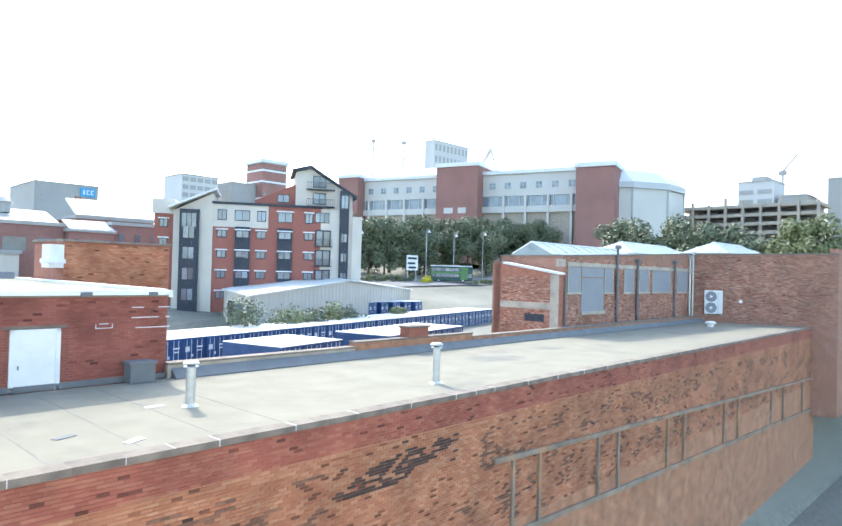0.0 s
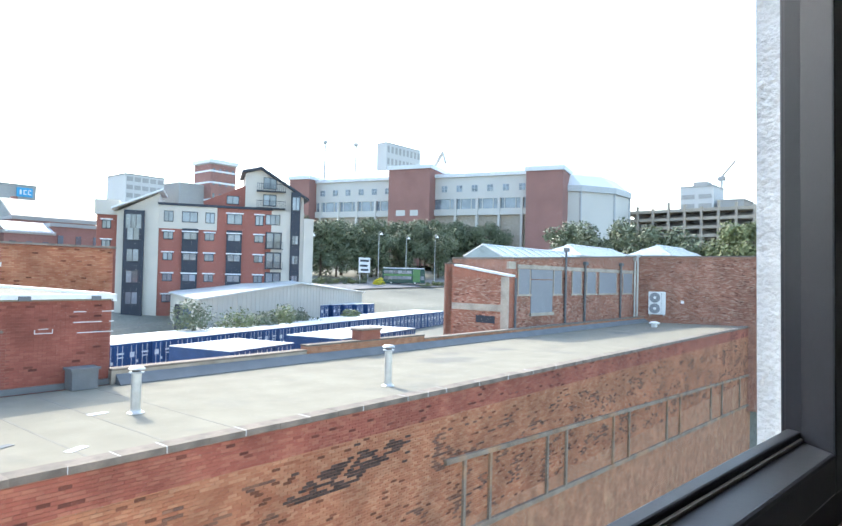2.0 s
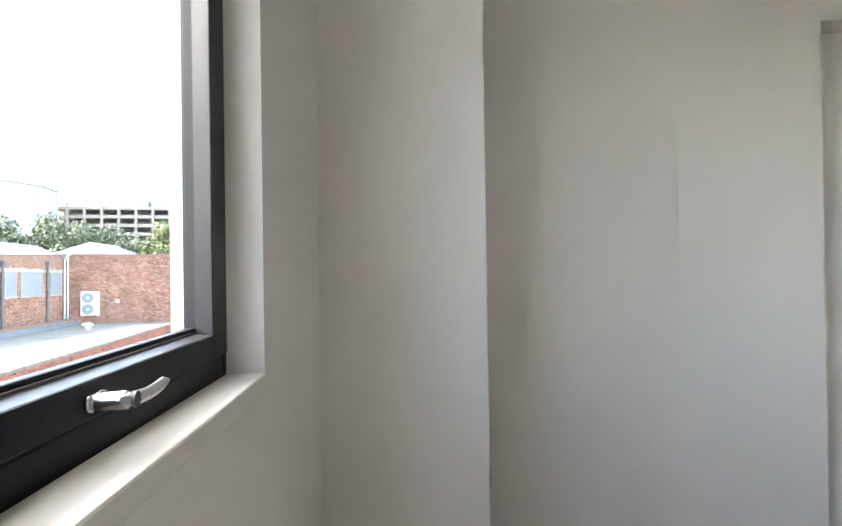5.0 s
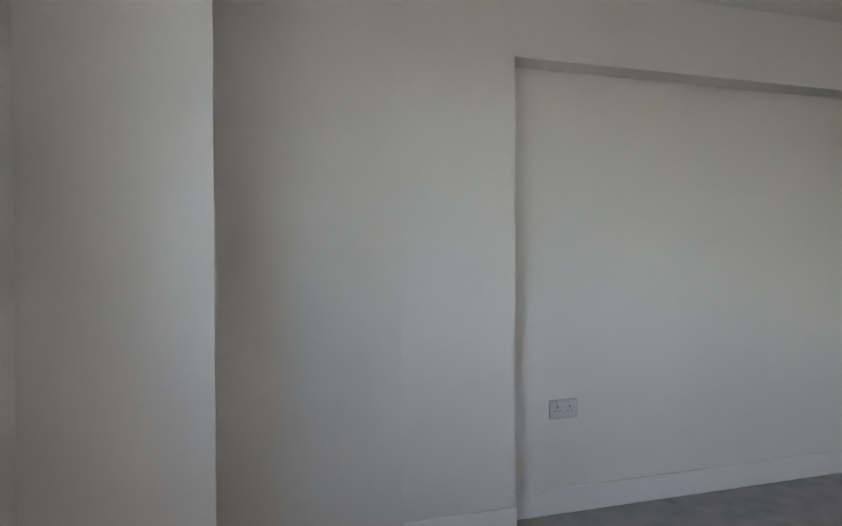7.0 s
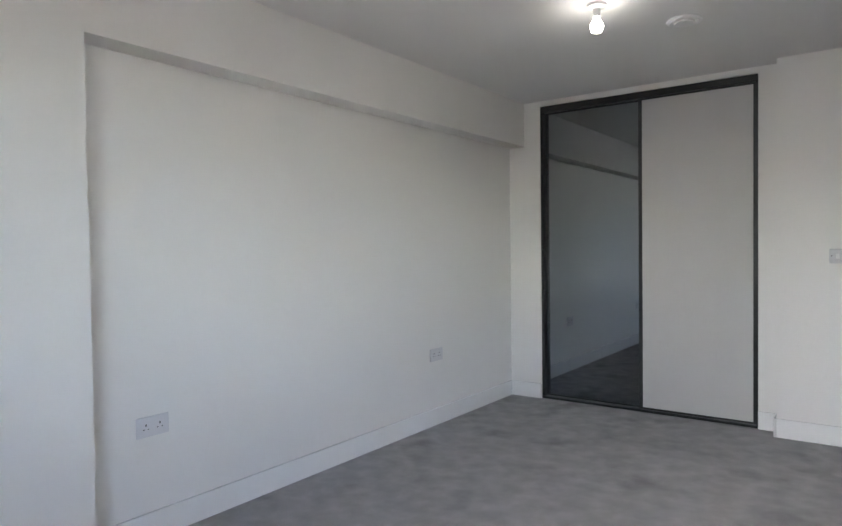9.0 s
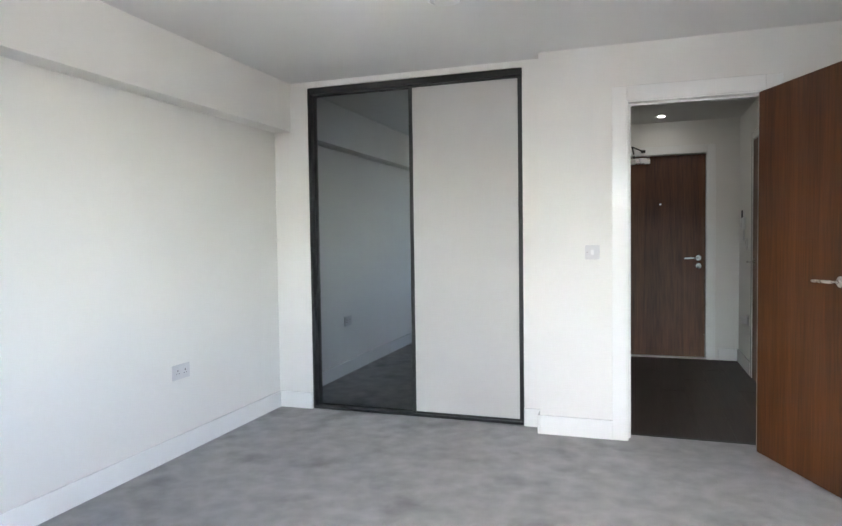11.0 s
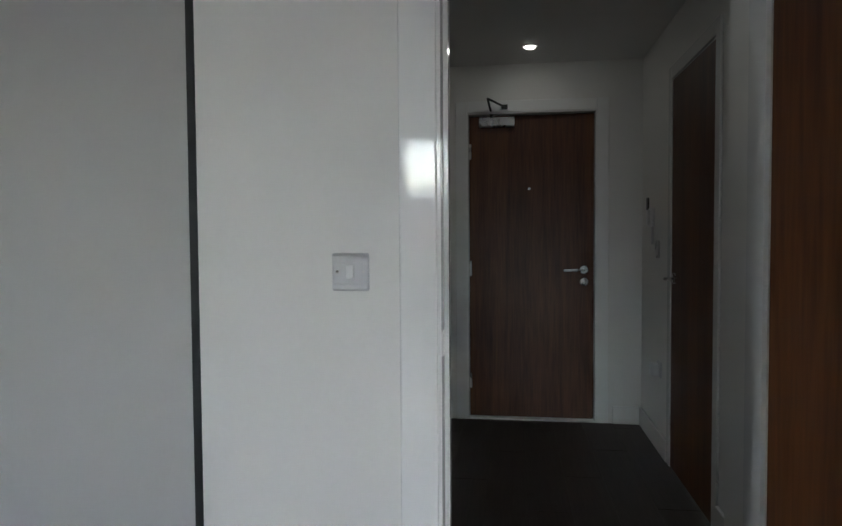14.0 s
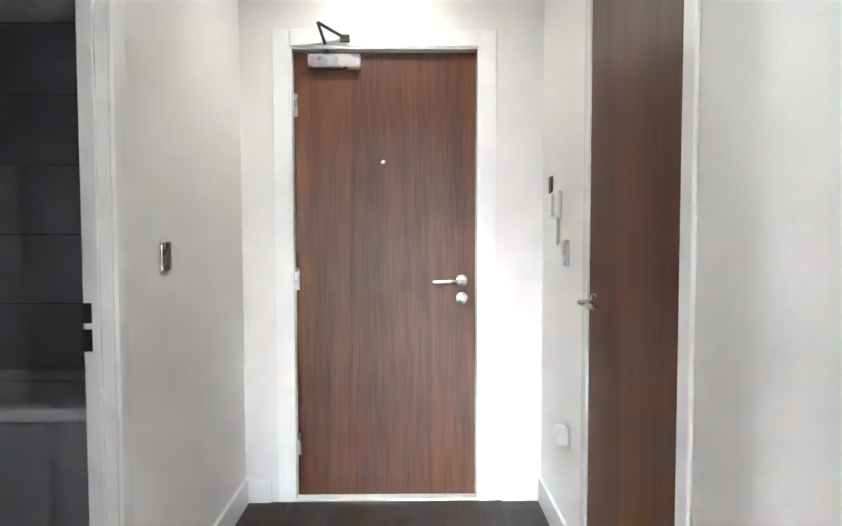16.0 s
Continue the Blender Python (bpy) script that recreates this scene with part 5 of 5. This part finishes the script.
# ---- foliage ----
def crown(rnd, blobs, count, leaf):
    """Many small leaf sprays spread through overlapping clumps."""
    vs, fs = [], []
    for i in range(count):
        bx, by, bz, br = blobs[rnd.randrange(len(blobs))]
        d = Vector((rnd.gauss(0, 1), rnd.gauss(0, 1), rnd.gauss(0, 1))).normalized()
        p = Vector((bx, by, bz)) + d * br * (0.45 + 0.62 * rnd.random() ** 0.6)
        a = Vector((rnd.gauss(0, 1), rnd.gauss(0, 1), rnd.gauss(0, 0.7))).normalized()
        b = a.cross(d + Vector((0.01, 0, 0.3))).normalized()
        s = leaf * rnd.uniform(0.6, 1.3)
        n = len(vs)
        vs += [tuple(p - a * s), tuple(p + b * s * 0.6 - a * 0.1 * s), tuple(p + a * s), tuple(p - b * s * 0.6 + d * s * 0.25)]
        fs += [(n, n + 1, n + 2), (n, n + 2, n + 3)]
    b = Build()
    b.v, b.f = vs, fs
    return b


def tree(seed, height, spread, m, mat, label, group="trees by the road", count=5200):
    rnd = random.Random(seed)
    t = thing("tree", m, label, "tree", group)
    tr = Build()
    tr.tube([(0, 0, -0.3), (0.1, 0, height * 0.2), (0.0, 0.15, height * 0.5), (0.1, 0.1, height * 0.8)], [0.3, 0.24, 0.16, 0.05], 8)
    blobs = []
    for i in range(14):
        a, r = rnd.uniform(0, 6.28), spread * rnd.uniform(0.15, 0.72)
        z = height * rnd.uniform(0.16, 0.86)
        blobs.append((r * math.cos(a), r * math.sin(a), z, spread * rnd.uniform(0.28, 0.46)))
        tr.tube([(0.05, 0.08, z * 0.6), (r * 0.5 * math.cos(a), r * 0.5 * math.sin(a), z * 0.85), (r * math.cos(a), r * math.sin(a), z)], [0.1, 0.06, 0.02], 5)
    blobs.append((0, 0, height * 0.82, spread * 0.36))
    part("trunk", tr, BARK, t)
    part("crown", crown(rnd, blobs, count, 0.30), mat, t)
    return t


def bush(seed, m, w, hh, mat, label, name="bush", count=900, leaf=0.16, group=""):
    rnd = random.Random(seed)
    b = thing(name, m, label, "shrub", group)
    blobs = [(rnd.uniform(-w, w) * 0.7, rnd.uniform(-1, 1) * 0.8, hh * rnd.uniform(0.3, 0.75), hh * rnd.uniform(0.25, 0.36)) for _ in range(max(5, int(w * 3)))]
    part("stem", Build().tube([(0, 0, -0.2), (0, 0.05, hh * 0.3), (0.1, 0, hh * 0.6)], [0.12, 0.09, 0.03], 6), BARK, b)
    part("foliage", crown(rnd, blobs, count, leaf), mat, b)
    return b


protos = [tree(s, 15.5, 6.0, UV @ pose(*p, ground_z(*p)), LEAF, "broad green roadside tree in full leaf") for s, p in ((1, (109, 126)), (2, (118, 128)), (3, (128, 124)))]
rt = random.Random(5)
for i in range(30):
    f = i / 29
    u, v = 104 + 92 * f + rt.uniform(-2, 2), 127 - 10 * f + rt.uniform(-4, 7)
    copy_thing(protos[i % 3], UV @ pose(u, v, ground_z(u, v) - rt.uniform(-1.0, 1.2) + 3.0 * f, 0, 0, rt.uniform(0, 360)))
for i, (u, v, b) in enumerate(((114, 58, 0.4), (112, 53, -0.4), (113, 47.5, 0.0), (111, 41.5, -1.2), (112, 36.5, -1.4))):
    copy_thing(protos[i % 3], UV @ pose(u, v, -2.6 + b, 0, 0, 70 * i))
p4 = tree(9, 15.5, 5.0, UV @ pose(108, 27, -3.4), LEAF2, "tall light green tree above the brick wall", "light green trees")
copy_thing(p4, UV @ pose(107, 22.2, -3.2, 0, 0, 90))
copy_thing(p4, UV @ pose(111, 30.5, -6.0, 0, 0, 200))
for i, (u, v, w, hh) in enumerate(((35.2, 60.5, 1.9, 5.4), (41.4, 61.4, 3.0, 4.4), (44.8, 62.3, 2.0, 4.0), (49.4, 63.6, 1.9, 5.0), (53.6, 64.6, 2.4, 4.0), (65.0, 67.5, 1.8, 3.6))):
    bush(20 + i, UV @ pose(u, v, -7.4, 0, 0, 14.7), w, hh, LEAF2 if i % 2 else LEAF, "overgrown green shrub behind the blue containers", group="shrubs by the shed", count=1300)
for i in range(7):
    u = 93.5 + 2.3 * i
    bush(40 + i, UV @ pose(u, 111.5 - 0.4 * i, ground_z(u, 111) - 0.3), 1.7, 2.2, LEAF2 if i % 2 else LEAF, "low hedge beside the road", "hedge", 500, 0.2, "roadside hedge")
bush(60, UV @ pose(110.5, 106, ground_z(110, 106) - 0.4), 2.8, 2.3, YELLOW, "mound of bright yellow flowering shrub", "flowering_shrub", 1100, 0.16)
for i in range(5):
    u = 121 + 2.6 * i
    bush(70 + i, UV @ pose(u, 101, ground_z(u, 101) - 0.6), 1.8, 2.0, LEAF if i % 2 else LEAF2, "low hedge above the brick wall", "hedge", 450, 0.2, "wall-top hedge")


# ---- road, wall, lamps, sign ----
def strip(u0, u1, v0, v1, lift, n=24):
    b = Build()
    b.ring([[(u0 + (u1 - u0) * i / n, v0, ground_z(u0 + (u1 - u0) * i / n, v0) + lift) for i in range(n + 1)], [(u0 + (u1 - u0) * i / n, v1, ground_z(u0 + (u1 - u0) * i / n, v1) + lift) for i in range(n + 1)]], close=False)
    return b


solid("road", strip(80, 160, 99, 113, 0.25), ASPH, "pale grey asphalt road curving past the trees", "road", "structure", m=UV)
rw = uvthing("boundary_wall", "long red brick boundary wall beside the yard", "wall")
part("wall", B((90, 124, 95, 95.4, -8, -3.05)), BRICK_N, rw)
part("coping", B((90, 124, 94.9, 95.5, -3.05, -2.9)), COPE, rw)
for u, v, z1 in ((91.2, 109, 10.0), (112.0, 108, 11.6), (123.0, 108.7, 11.2), (134.0, 108, 12.2)):
    g = ground_z(u, v)
    l = uvthing("street_lamp", "tall grey street lamp with a bell-shaped lantern", "street lamp", pose(u, v, g), "street lamps")
    H = z1 - g
    part("pole", Build().tube([(0, 0, -0.2), (0, 0, H * 0.4), (0, 0, H)], [0.12, 0.09, 0.06], 8), GREYM, l)
    part("arm", Build().tube([(0, 0, H), (0.4, 0, H + 0.35), (0.9, 0, H + 0.1)], 0.04, 6), GREYM, l)
    part("lantern", Build().lathe([(0.06, H + 0.1), (0.2, H - 0.15), (0.45, H - 0.5), (0.0, H - 0.5)], 0.9, 0, 12), PARTB, l, smooth=True)
sg = uvthing("road_sign", "white direction sign with dark arrows on two posts", "road sign", pose(107.2, 108, ground_z(107, 108)))
part("panel", B((-1.9, 1.9, -0.06, 0, 3.0, 6.6)), PARTB, sg)
part("post", B((-1.4, -1.25, 0, 0.12, -0.3, 6.4)), GREYM, sg)
part("post", B((1.25, 1.4, 0, 0.12, -0.3, 6.4)), GREYM, sg)
part("arrow", B((-1.5, 1.5, -0.08, -0.06, 5.6, 6.1), (-1.5, 1.0, -0.08, -0.06, 4.4, 4.9), (-1.2, 1.3, -0.08, -0.06, 3.4, 3.9)), NAVY, sg)


def bus():
    """Double-deck bus: body with a rounded roof, window bands, wheels."""
    m = Matrix.Translation((117.5, 104.5, ground_z(117.5, 104.5) + 0.3)) @ Matrix.Rotation(radians(-49), 4, "Z")
    h = uvthing("bus", "double-deck bus in two greens waiting on the road", "bus", m)
    L, W, H = 10.6, 2.5, 4.2
    part("body", B((-L / 2, L / 2, 0, W, 0.35, H - 0.25)), DGREENP, h, "dark green lower body", bevel=0.18)
    part("roof", B((-L / 2 + 0.15, L / 2 - 0.15, 0.12, W - 0.12, H - 0.27, H)), PARTB, h, "pale roof", bevel=0.1)
    part("tail_panel", B((L / 2 - 3.0, L / 2 - 1.2, -0.02, 0.04, 0.7, H - 0.35)), GREENP, h, "bright green side panel", bevel=0.02)
    part("side_band", B((-L / 2 + 0.3, L / 2 - 3.1, -0.02, 0.04, 2.15, 2.65)), GREENP, h, "bright green band between the decks", bevel=0.02)
    for z0, z1 in ((1.35, 2.1), (2.75, 3.55)):
        for i in range(6):
            x = -L / 2 + 0.4 + i * 1.15
            part("window", B((x, x + 1.07, -0.03, 0.02, z0, z1)), PANE, h)
    part("windscreen", B((L / 2 - 0.04, L / 2 + 0.03, 0.25, W - 0.25, 1.1, 2.2)), PANE, h)
    part("windscreen", B((L / 2 - 0.04, L / 2 + 0.03, 0.25, W - 0.25, 2.7, 3.6)), PANE, h)
    part("side_window", B((L / 2 - 1.1, L / 2 - 0.2, -0.03, 0.02, 1.2, 2.2)), PANE, h)
    for x in (-L / 2 + 2.2, L / 2 - 2.4):
        for y in (0.02, W - 0.3):
            w = part("wheel", Build().lathe([(0.3, 0), (0.47, 0.02), (0.48, 0.14), (0.47, 0.26), (0.3, 0.28)], seg=16, m=pose(x, y + 0.28, 0.48) @ Matrix.Rotation(radians(90), 4, "X")), DARKPL, h, smooth=True)
            part("hub", Build().lathe([(0.0, 0), (0.28, 0), (0.2, 0.03), (0.0, 0.04)], seg=12, m=pose(x, y, 0.48) @ Matrix.Rotation(radians(90), 4, "X")), GALV, w)


bus()


# ---- arena ----
def arena():
    m = Matrix.Translation((160.5, 189, -1.2)) @ Matrix.Rotation(radians(-73.7), 4, "Z")
    h = uvthing("arena", "pale clad arena with red brick stair towers and domed roof", "arena", m)
    part("upper_wall", B((0, 84, 0, 30, 29.6, 37.2)), ARENAW, h)
    part("parapet", B((-0.5, 84.5, -0.8, 30, 37.2, 38.4)), PARTB, h)
    part("glazed_band", B((0, 84, 0.4, 30, 26.0, 29.6)), PANE, h, "dark glazed gallery band")
    part("ledge", B((0, 84, -0.6, 30, 23.8, 26.0)), ARENAW, h)
    part("lower_wall", B((0, 84, 0.6, 30, 6, 23.8)), CONC, h)
    for i in range(11):
        x = 2.5 + 7.9 * i
        if 33 < x < 50:
            continue
        part("column", B((x - 0.4, x + 0.4, -0.9, 0.4, 6, 29.6)), ARENAW, h)
        for q in (-2.4, 1.6):
            part("mullion", B((x + q, x + q + 0.25, 0.15, 0.4, 26, 29.6)), ARENAW, h)
    for i in range(15):
        x = 3.0 + 5.6 * i
        if 32 < x < 51:
            continue
        w = part("window", B((x - 1.1, x + 1.1, -0.12, 0, 32.0, 34.3)), GREYM, h)
        for a in (-1.0, 0.08):
            for z in (32.1, 33.2):
                part("pane", B((x + a, x + a + 0.92, -0.16, -0.12, z, z + 1.0)), PANE, w)
    for a, b, z in ((-9, 0, 38.2), (33.8, 49.8, 40.0), (84, 96.0, 37.4)):
        part("brick_tower", B((a, b, -5, 14, 6, z)), FARBRICK, h, "red brick stair tower")
        part("tower_cap", B((a - 0.5, b + 0.5, -5.5, 14.5, z, z + 1.4)), PARTB, h)
    part("tower_sign", B((37.0, 40.5, -5.1, -5, 23.5, 25.5), (42.5, 45.5, -5.1, -5, 23.5, 25.5)), ARENAW, h)
    # drum and dome
    cx, cy, r, n = 87.0, 27.0, 26.0, 12
    part("drum", Build().lathe([(r, 6), (r, 31.5)], cx, cy, n), ARENAW, h, "pale panelled drum wall")
    part("eaves", Build().lathe([(r + 0.8, 31.5), (r + 0.8, 33.5)], cx, cy, n), GREYM, h)
    rings = []
    for k, z, shift in ((1.012, 33.5, 0), (0.90, 37.6, 2), (0.74, 41.6, 6), (0.52, 45.2, 12), (0.28, 47.4, 18), (0.02, 48.8, 24)):
        rings.append([(cx - shift + r * k * math.cos(2 * math.pi * i / n), cy + r * k * math.sin(2 * math.pi * i / n), z) for i in range(n)])
    part("dome", Build().ring(rings), ROOFW, h, "pale faceted metal roof over the drum")
    for i in range(n):
        a = 2 * math.pi * i / n
        part("drum_rib", Build().tube([(cx + (r + 0.1) * math.cos(a), cy + (r + 0.1) * math.sin(a), 6), (cx + (r + 0.1) * math.cos(a), cy + (r + 0.1) * math.sin(a), 31.5)], 0.4, 6), GREYM, h)
    part("main_roof", Build().ring([[(-5, 6, 38.4), (80, 6, 38.4), (66, 40, 49.5), (-5, 40, 47.5)], [(-5, 6, 38.8), (80, 6, 38.8), (66, 40, 50.0), (-5, 40, 48.0)]]), ROOFW, h, "white metal roof sloping up behind the parapet")
    part("roof_stair", Build().tube([(48.5, 2, 42), (51.5, 2, 47)], 0.5, 6).tube([(51.5, 2, 47), (52.8, 2, 42.5)], 0.5, 6).tube([(47.5, 5, 42), (50.5, 5, 47)], 0.4, 6), ARENAW, h)


arena()


# ---- town on the skyline ----
def block(name, label, category, u0, u1, v0, v1, z0, z1, wall, rows, cols, group="", roof=None, ww=0.55, hh=0.5, pane=None):
    h = uvthing(name, label, category, Matrix.Translation((u0, v0, 0)), group)
    W, D = u1 - u0, v1 - v0
    part("wall", B((0, W, 0, D, z0, z1)), wall, h)
    part("roof", B((-0.3, W + 0.3, -0.3, D, z1, z1 + 0.6)), roof or FARGREY, h)
    zb = z0 + (z1 - z0) * 0.02
    for r in range(rows):
        for c in range(cols):
            cw, ch = W / cols, (z1 - zb) / rows
            x, z = (c + 0.5) * cw, zb + (r + 0.5) * ch
            part("window", B((x - cw * ww / 2, x + cw * ww / 2, -0.1, 0, z - ch * hh / 2, z + ch * hh / 2)), pane or PANE, h)
    return h


block("conference_centre", "broad grey conference building on the skyline", "building", 75, 100, 300, 340, 10, 35, FARGREY, 0, 0)
solid("blue_sign", B((92.5, 98.5, 299.3, 299.8, 30.4, 34.2)), BLUEP, "blue lit sign panel on the grey building", "sign", m=UV)
solid("sign_letters", B((93.5, 94.2, 299.0, 299.2, 31.3, 33.3), (94.9, 96.1, 299.0, 299.2, 31.3, 31.7), (94.9, 96.1, 299.0, 299.2, 32.9, 33.3), (94.9, 95.3, 299.0, 299.2, 31.3, 33.3), (96.6, 97.8, 299.0, 299.2, 31.3, 31.7), (96.6, 97.8, 299.0, 299.2, 32.9, 33.3), (96.6, 97.0, 299.0, 299.2, 31.3, 33.3)), PARTB, "white letter bars on the blue sign", "sign", m=UV)
block("office_tower", "pale glazed office tower on the skyline", "tower", 138, 157, 300, 320, 10, 46, FARWHITE, 9, 5, ww=0.8, hh=0.55, pane=FARGREY)
block("grey_slab", "plain grey slab building behind the brick tower", "building", 166, 180, 302, 320, 10, 45.5, FARGREY, 0, 0)
bt = block("brick_clock_tower", "red brick tower with pale bands on the skyline", "tower", 180, 195, 296, 312, 10, 57, FARBRICK, 7, 4, ww=0.3, hh=0.35)
part("pale_band", B((-0.2, 15.2, -0.2, 16, 38, 38.9), (-0.2, 15.2, -0.2, 16, 47, 47.9), (-0.2, 15.2, -0.2, 16, 53, 53.9)), PARTB, bt)
part("cornice", B((-1, 16, -1, 17, 57.6, 59.5)), PARTB, bt)
block("far_tower", "white grid-fronted tower block far behind the arena", "tower", 308, 343, 292, 301, 8, 90, FARWHITE, 10, 9, ww=0.55, hh=0.55, pane=FARGREY)
m9 = [block("far_flats", "pale banded block of flats beyond the car park", "flats", 300, 316, 82.5, 97, 10, 44.5, FARWHITE, 0, 0)]
for z in range(7):
    part("window_band", B((-0.2, 0, 0.8, 6.4, 14 + z * 4.2, 16 + z * 4.2), (-0.2, 0, 8.2, 13.8, 14 + z * 4.2, 16 + z * 4.2)), FARGREY, m9[0])
part("plant_room", B((4, 12, 4, 10, 45.1, 47.5)), FARGREY, m9[0])
block("far_hall", "low grey building beyond the car park", "building", 300, 316, 70, 81, 10, 37.6, FARGREY, 0, 0)
block("dark_tower", "dark slab tower at the end of the skyline", "tower", 300, 312, 57, 62.5, 10, 43.5, FARGREY, 0, 0)


def car_park():
    h = uvthing("car_park", "open-decked concrete multi-storey car park", "car park", Matrix.Translation((230, 50, 0)))
    for z in range(7):
        part("deck", B((0, 16, 0, 46, 8 + z * 3.0, 9.1 + z * 3.0)), CONC, h)
    for i in range(9):
        part("pier", B((-0.3, 0.6, i * 5.6, i * 5.6 + 0.8, 4, 27.6 + (i % 3))), CONC, h)
    part("core", B((8, 15, 2, 44, 4, 27)), BLIND, h)


car_park()


def crane(u, v, z0, z1, lean):
    c = uvthing("tower_crane", "slender pale tower crane on the far skyline", "crane", pose(u, v, 0))
    part("mast", Build().tube([(0, 0, z0), (0, 0, z1)], 0.7, 4), FARWHITE, c)
    part("jib", Build().tube([(0, 0, z1), (0, lean, z1 + abs(lean) * 1.2)], 0.5, 4), FARGREY, c)
    part("cab", B((-1, 1, -1.5, 1.5, z1 - 2, z1)), FARGREY, c)


crane(322, 85, 8, 52, -6)
crane(300, 345, 8, 96, 6)
crane(318, 332, 8, 96, 8)


def town():
    a = block("brick_terrace", "red brick offices with a pale roof and strip windows", "building", 20, 34.6, 120, 134, -6, 7.4, FARBRICK, 2, 3, roof=SLATE, ww=0.7, hh=0.35)
    b = block("brick_offices", "brick offices with small sash windows", "building", 34.8, 42.2, 118, 130, -6, 6.6, FARBRICK, 3, 3, roof=SLATE, ww=0.35, hh=0.4)
    part("sloping_roof", Build().ring([[(0, -0.4, 6.9), (7.4, -0.4, 6.9), (7.4, -0.4, 7.1), (0, -0.4, 7.1)], [(0, 4, 8.6), (7.4, 4, 8.6), (7.4, 4, 8.8), (0, 4, 8.8)]]), PARTB, b)
    c = block("long_hall", "long brick hall with a bright pitched slate roof", "building", 42.2, 60, 119, 132, -6, 8.2, FARBRICK, 3, 6, ww=0.3, hh=0.35)
    d = block("school_hall", "brick hall with a broad pale pitched roof", "building", 39, 53.3, 128, 150, -6, 9.6, FARBRICK, 4, 6, ww=0.35, hh=0.4)
    part("pitched_roof", Build().ring([[(-0.3, -0.5, 10.0), (14.6, -0.5, 10.0), (14.6, -0.5, 10.3), (-0.3, -0.5, 10.3)], [(0, 7, 13.4), (14.0, 7, 13.4), (14.0, 7, 13.8), (0, 7, 13.8)]]), SLATE, d, "sunlit pale slate roof")
    e = block("long_roofs", "row of pale sunlit roofs behind the brick offices", "building", 12, 38, 135, 165, -6, 8.0, FARBRICK, 0, 0, roof=SLATE)
    part("pitched_roof", Build().ring([[(0, -0.5, 8.4), (26, -0.5, 8.4), (26, -0.5, 8.8), (0, -0.5, 8.8)], [(0, 9, 11.2), (26, 9, 11.2), (26, 9, 11.5), (0, 9, 11.5)]]), SLATE, e)
    part("lantern", Build().lathe([(1.3, 10.5), (1.3, 12.4), (1.8, 12.5), (0.2, 13.6)], 18, 6, 8), FARGREY, e)
    part("chimney", B((29.5, 30.5, 2, 3, 9, 14.5)), FARBRICK, e)
    block("pale_office", "white rendered low block with dark windows", "building", 16, 27.5, 117.5, 120, -6, 2.4, CREAM, 1, 3, ww=0.7, hh=0.3)


town()
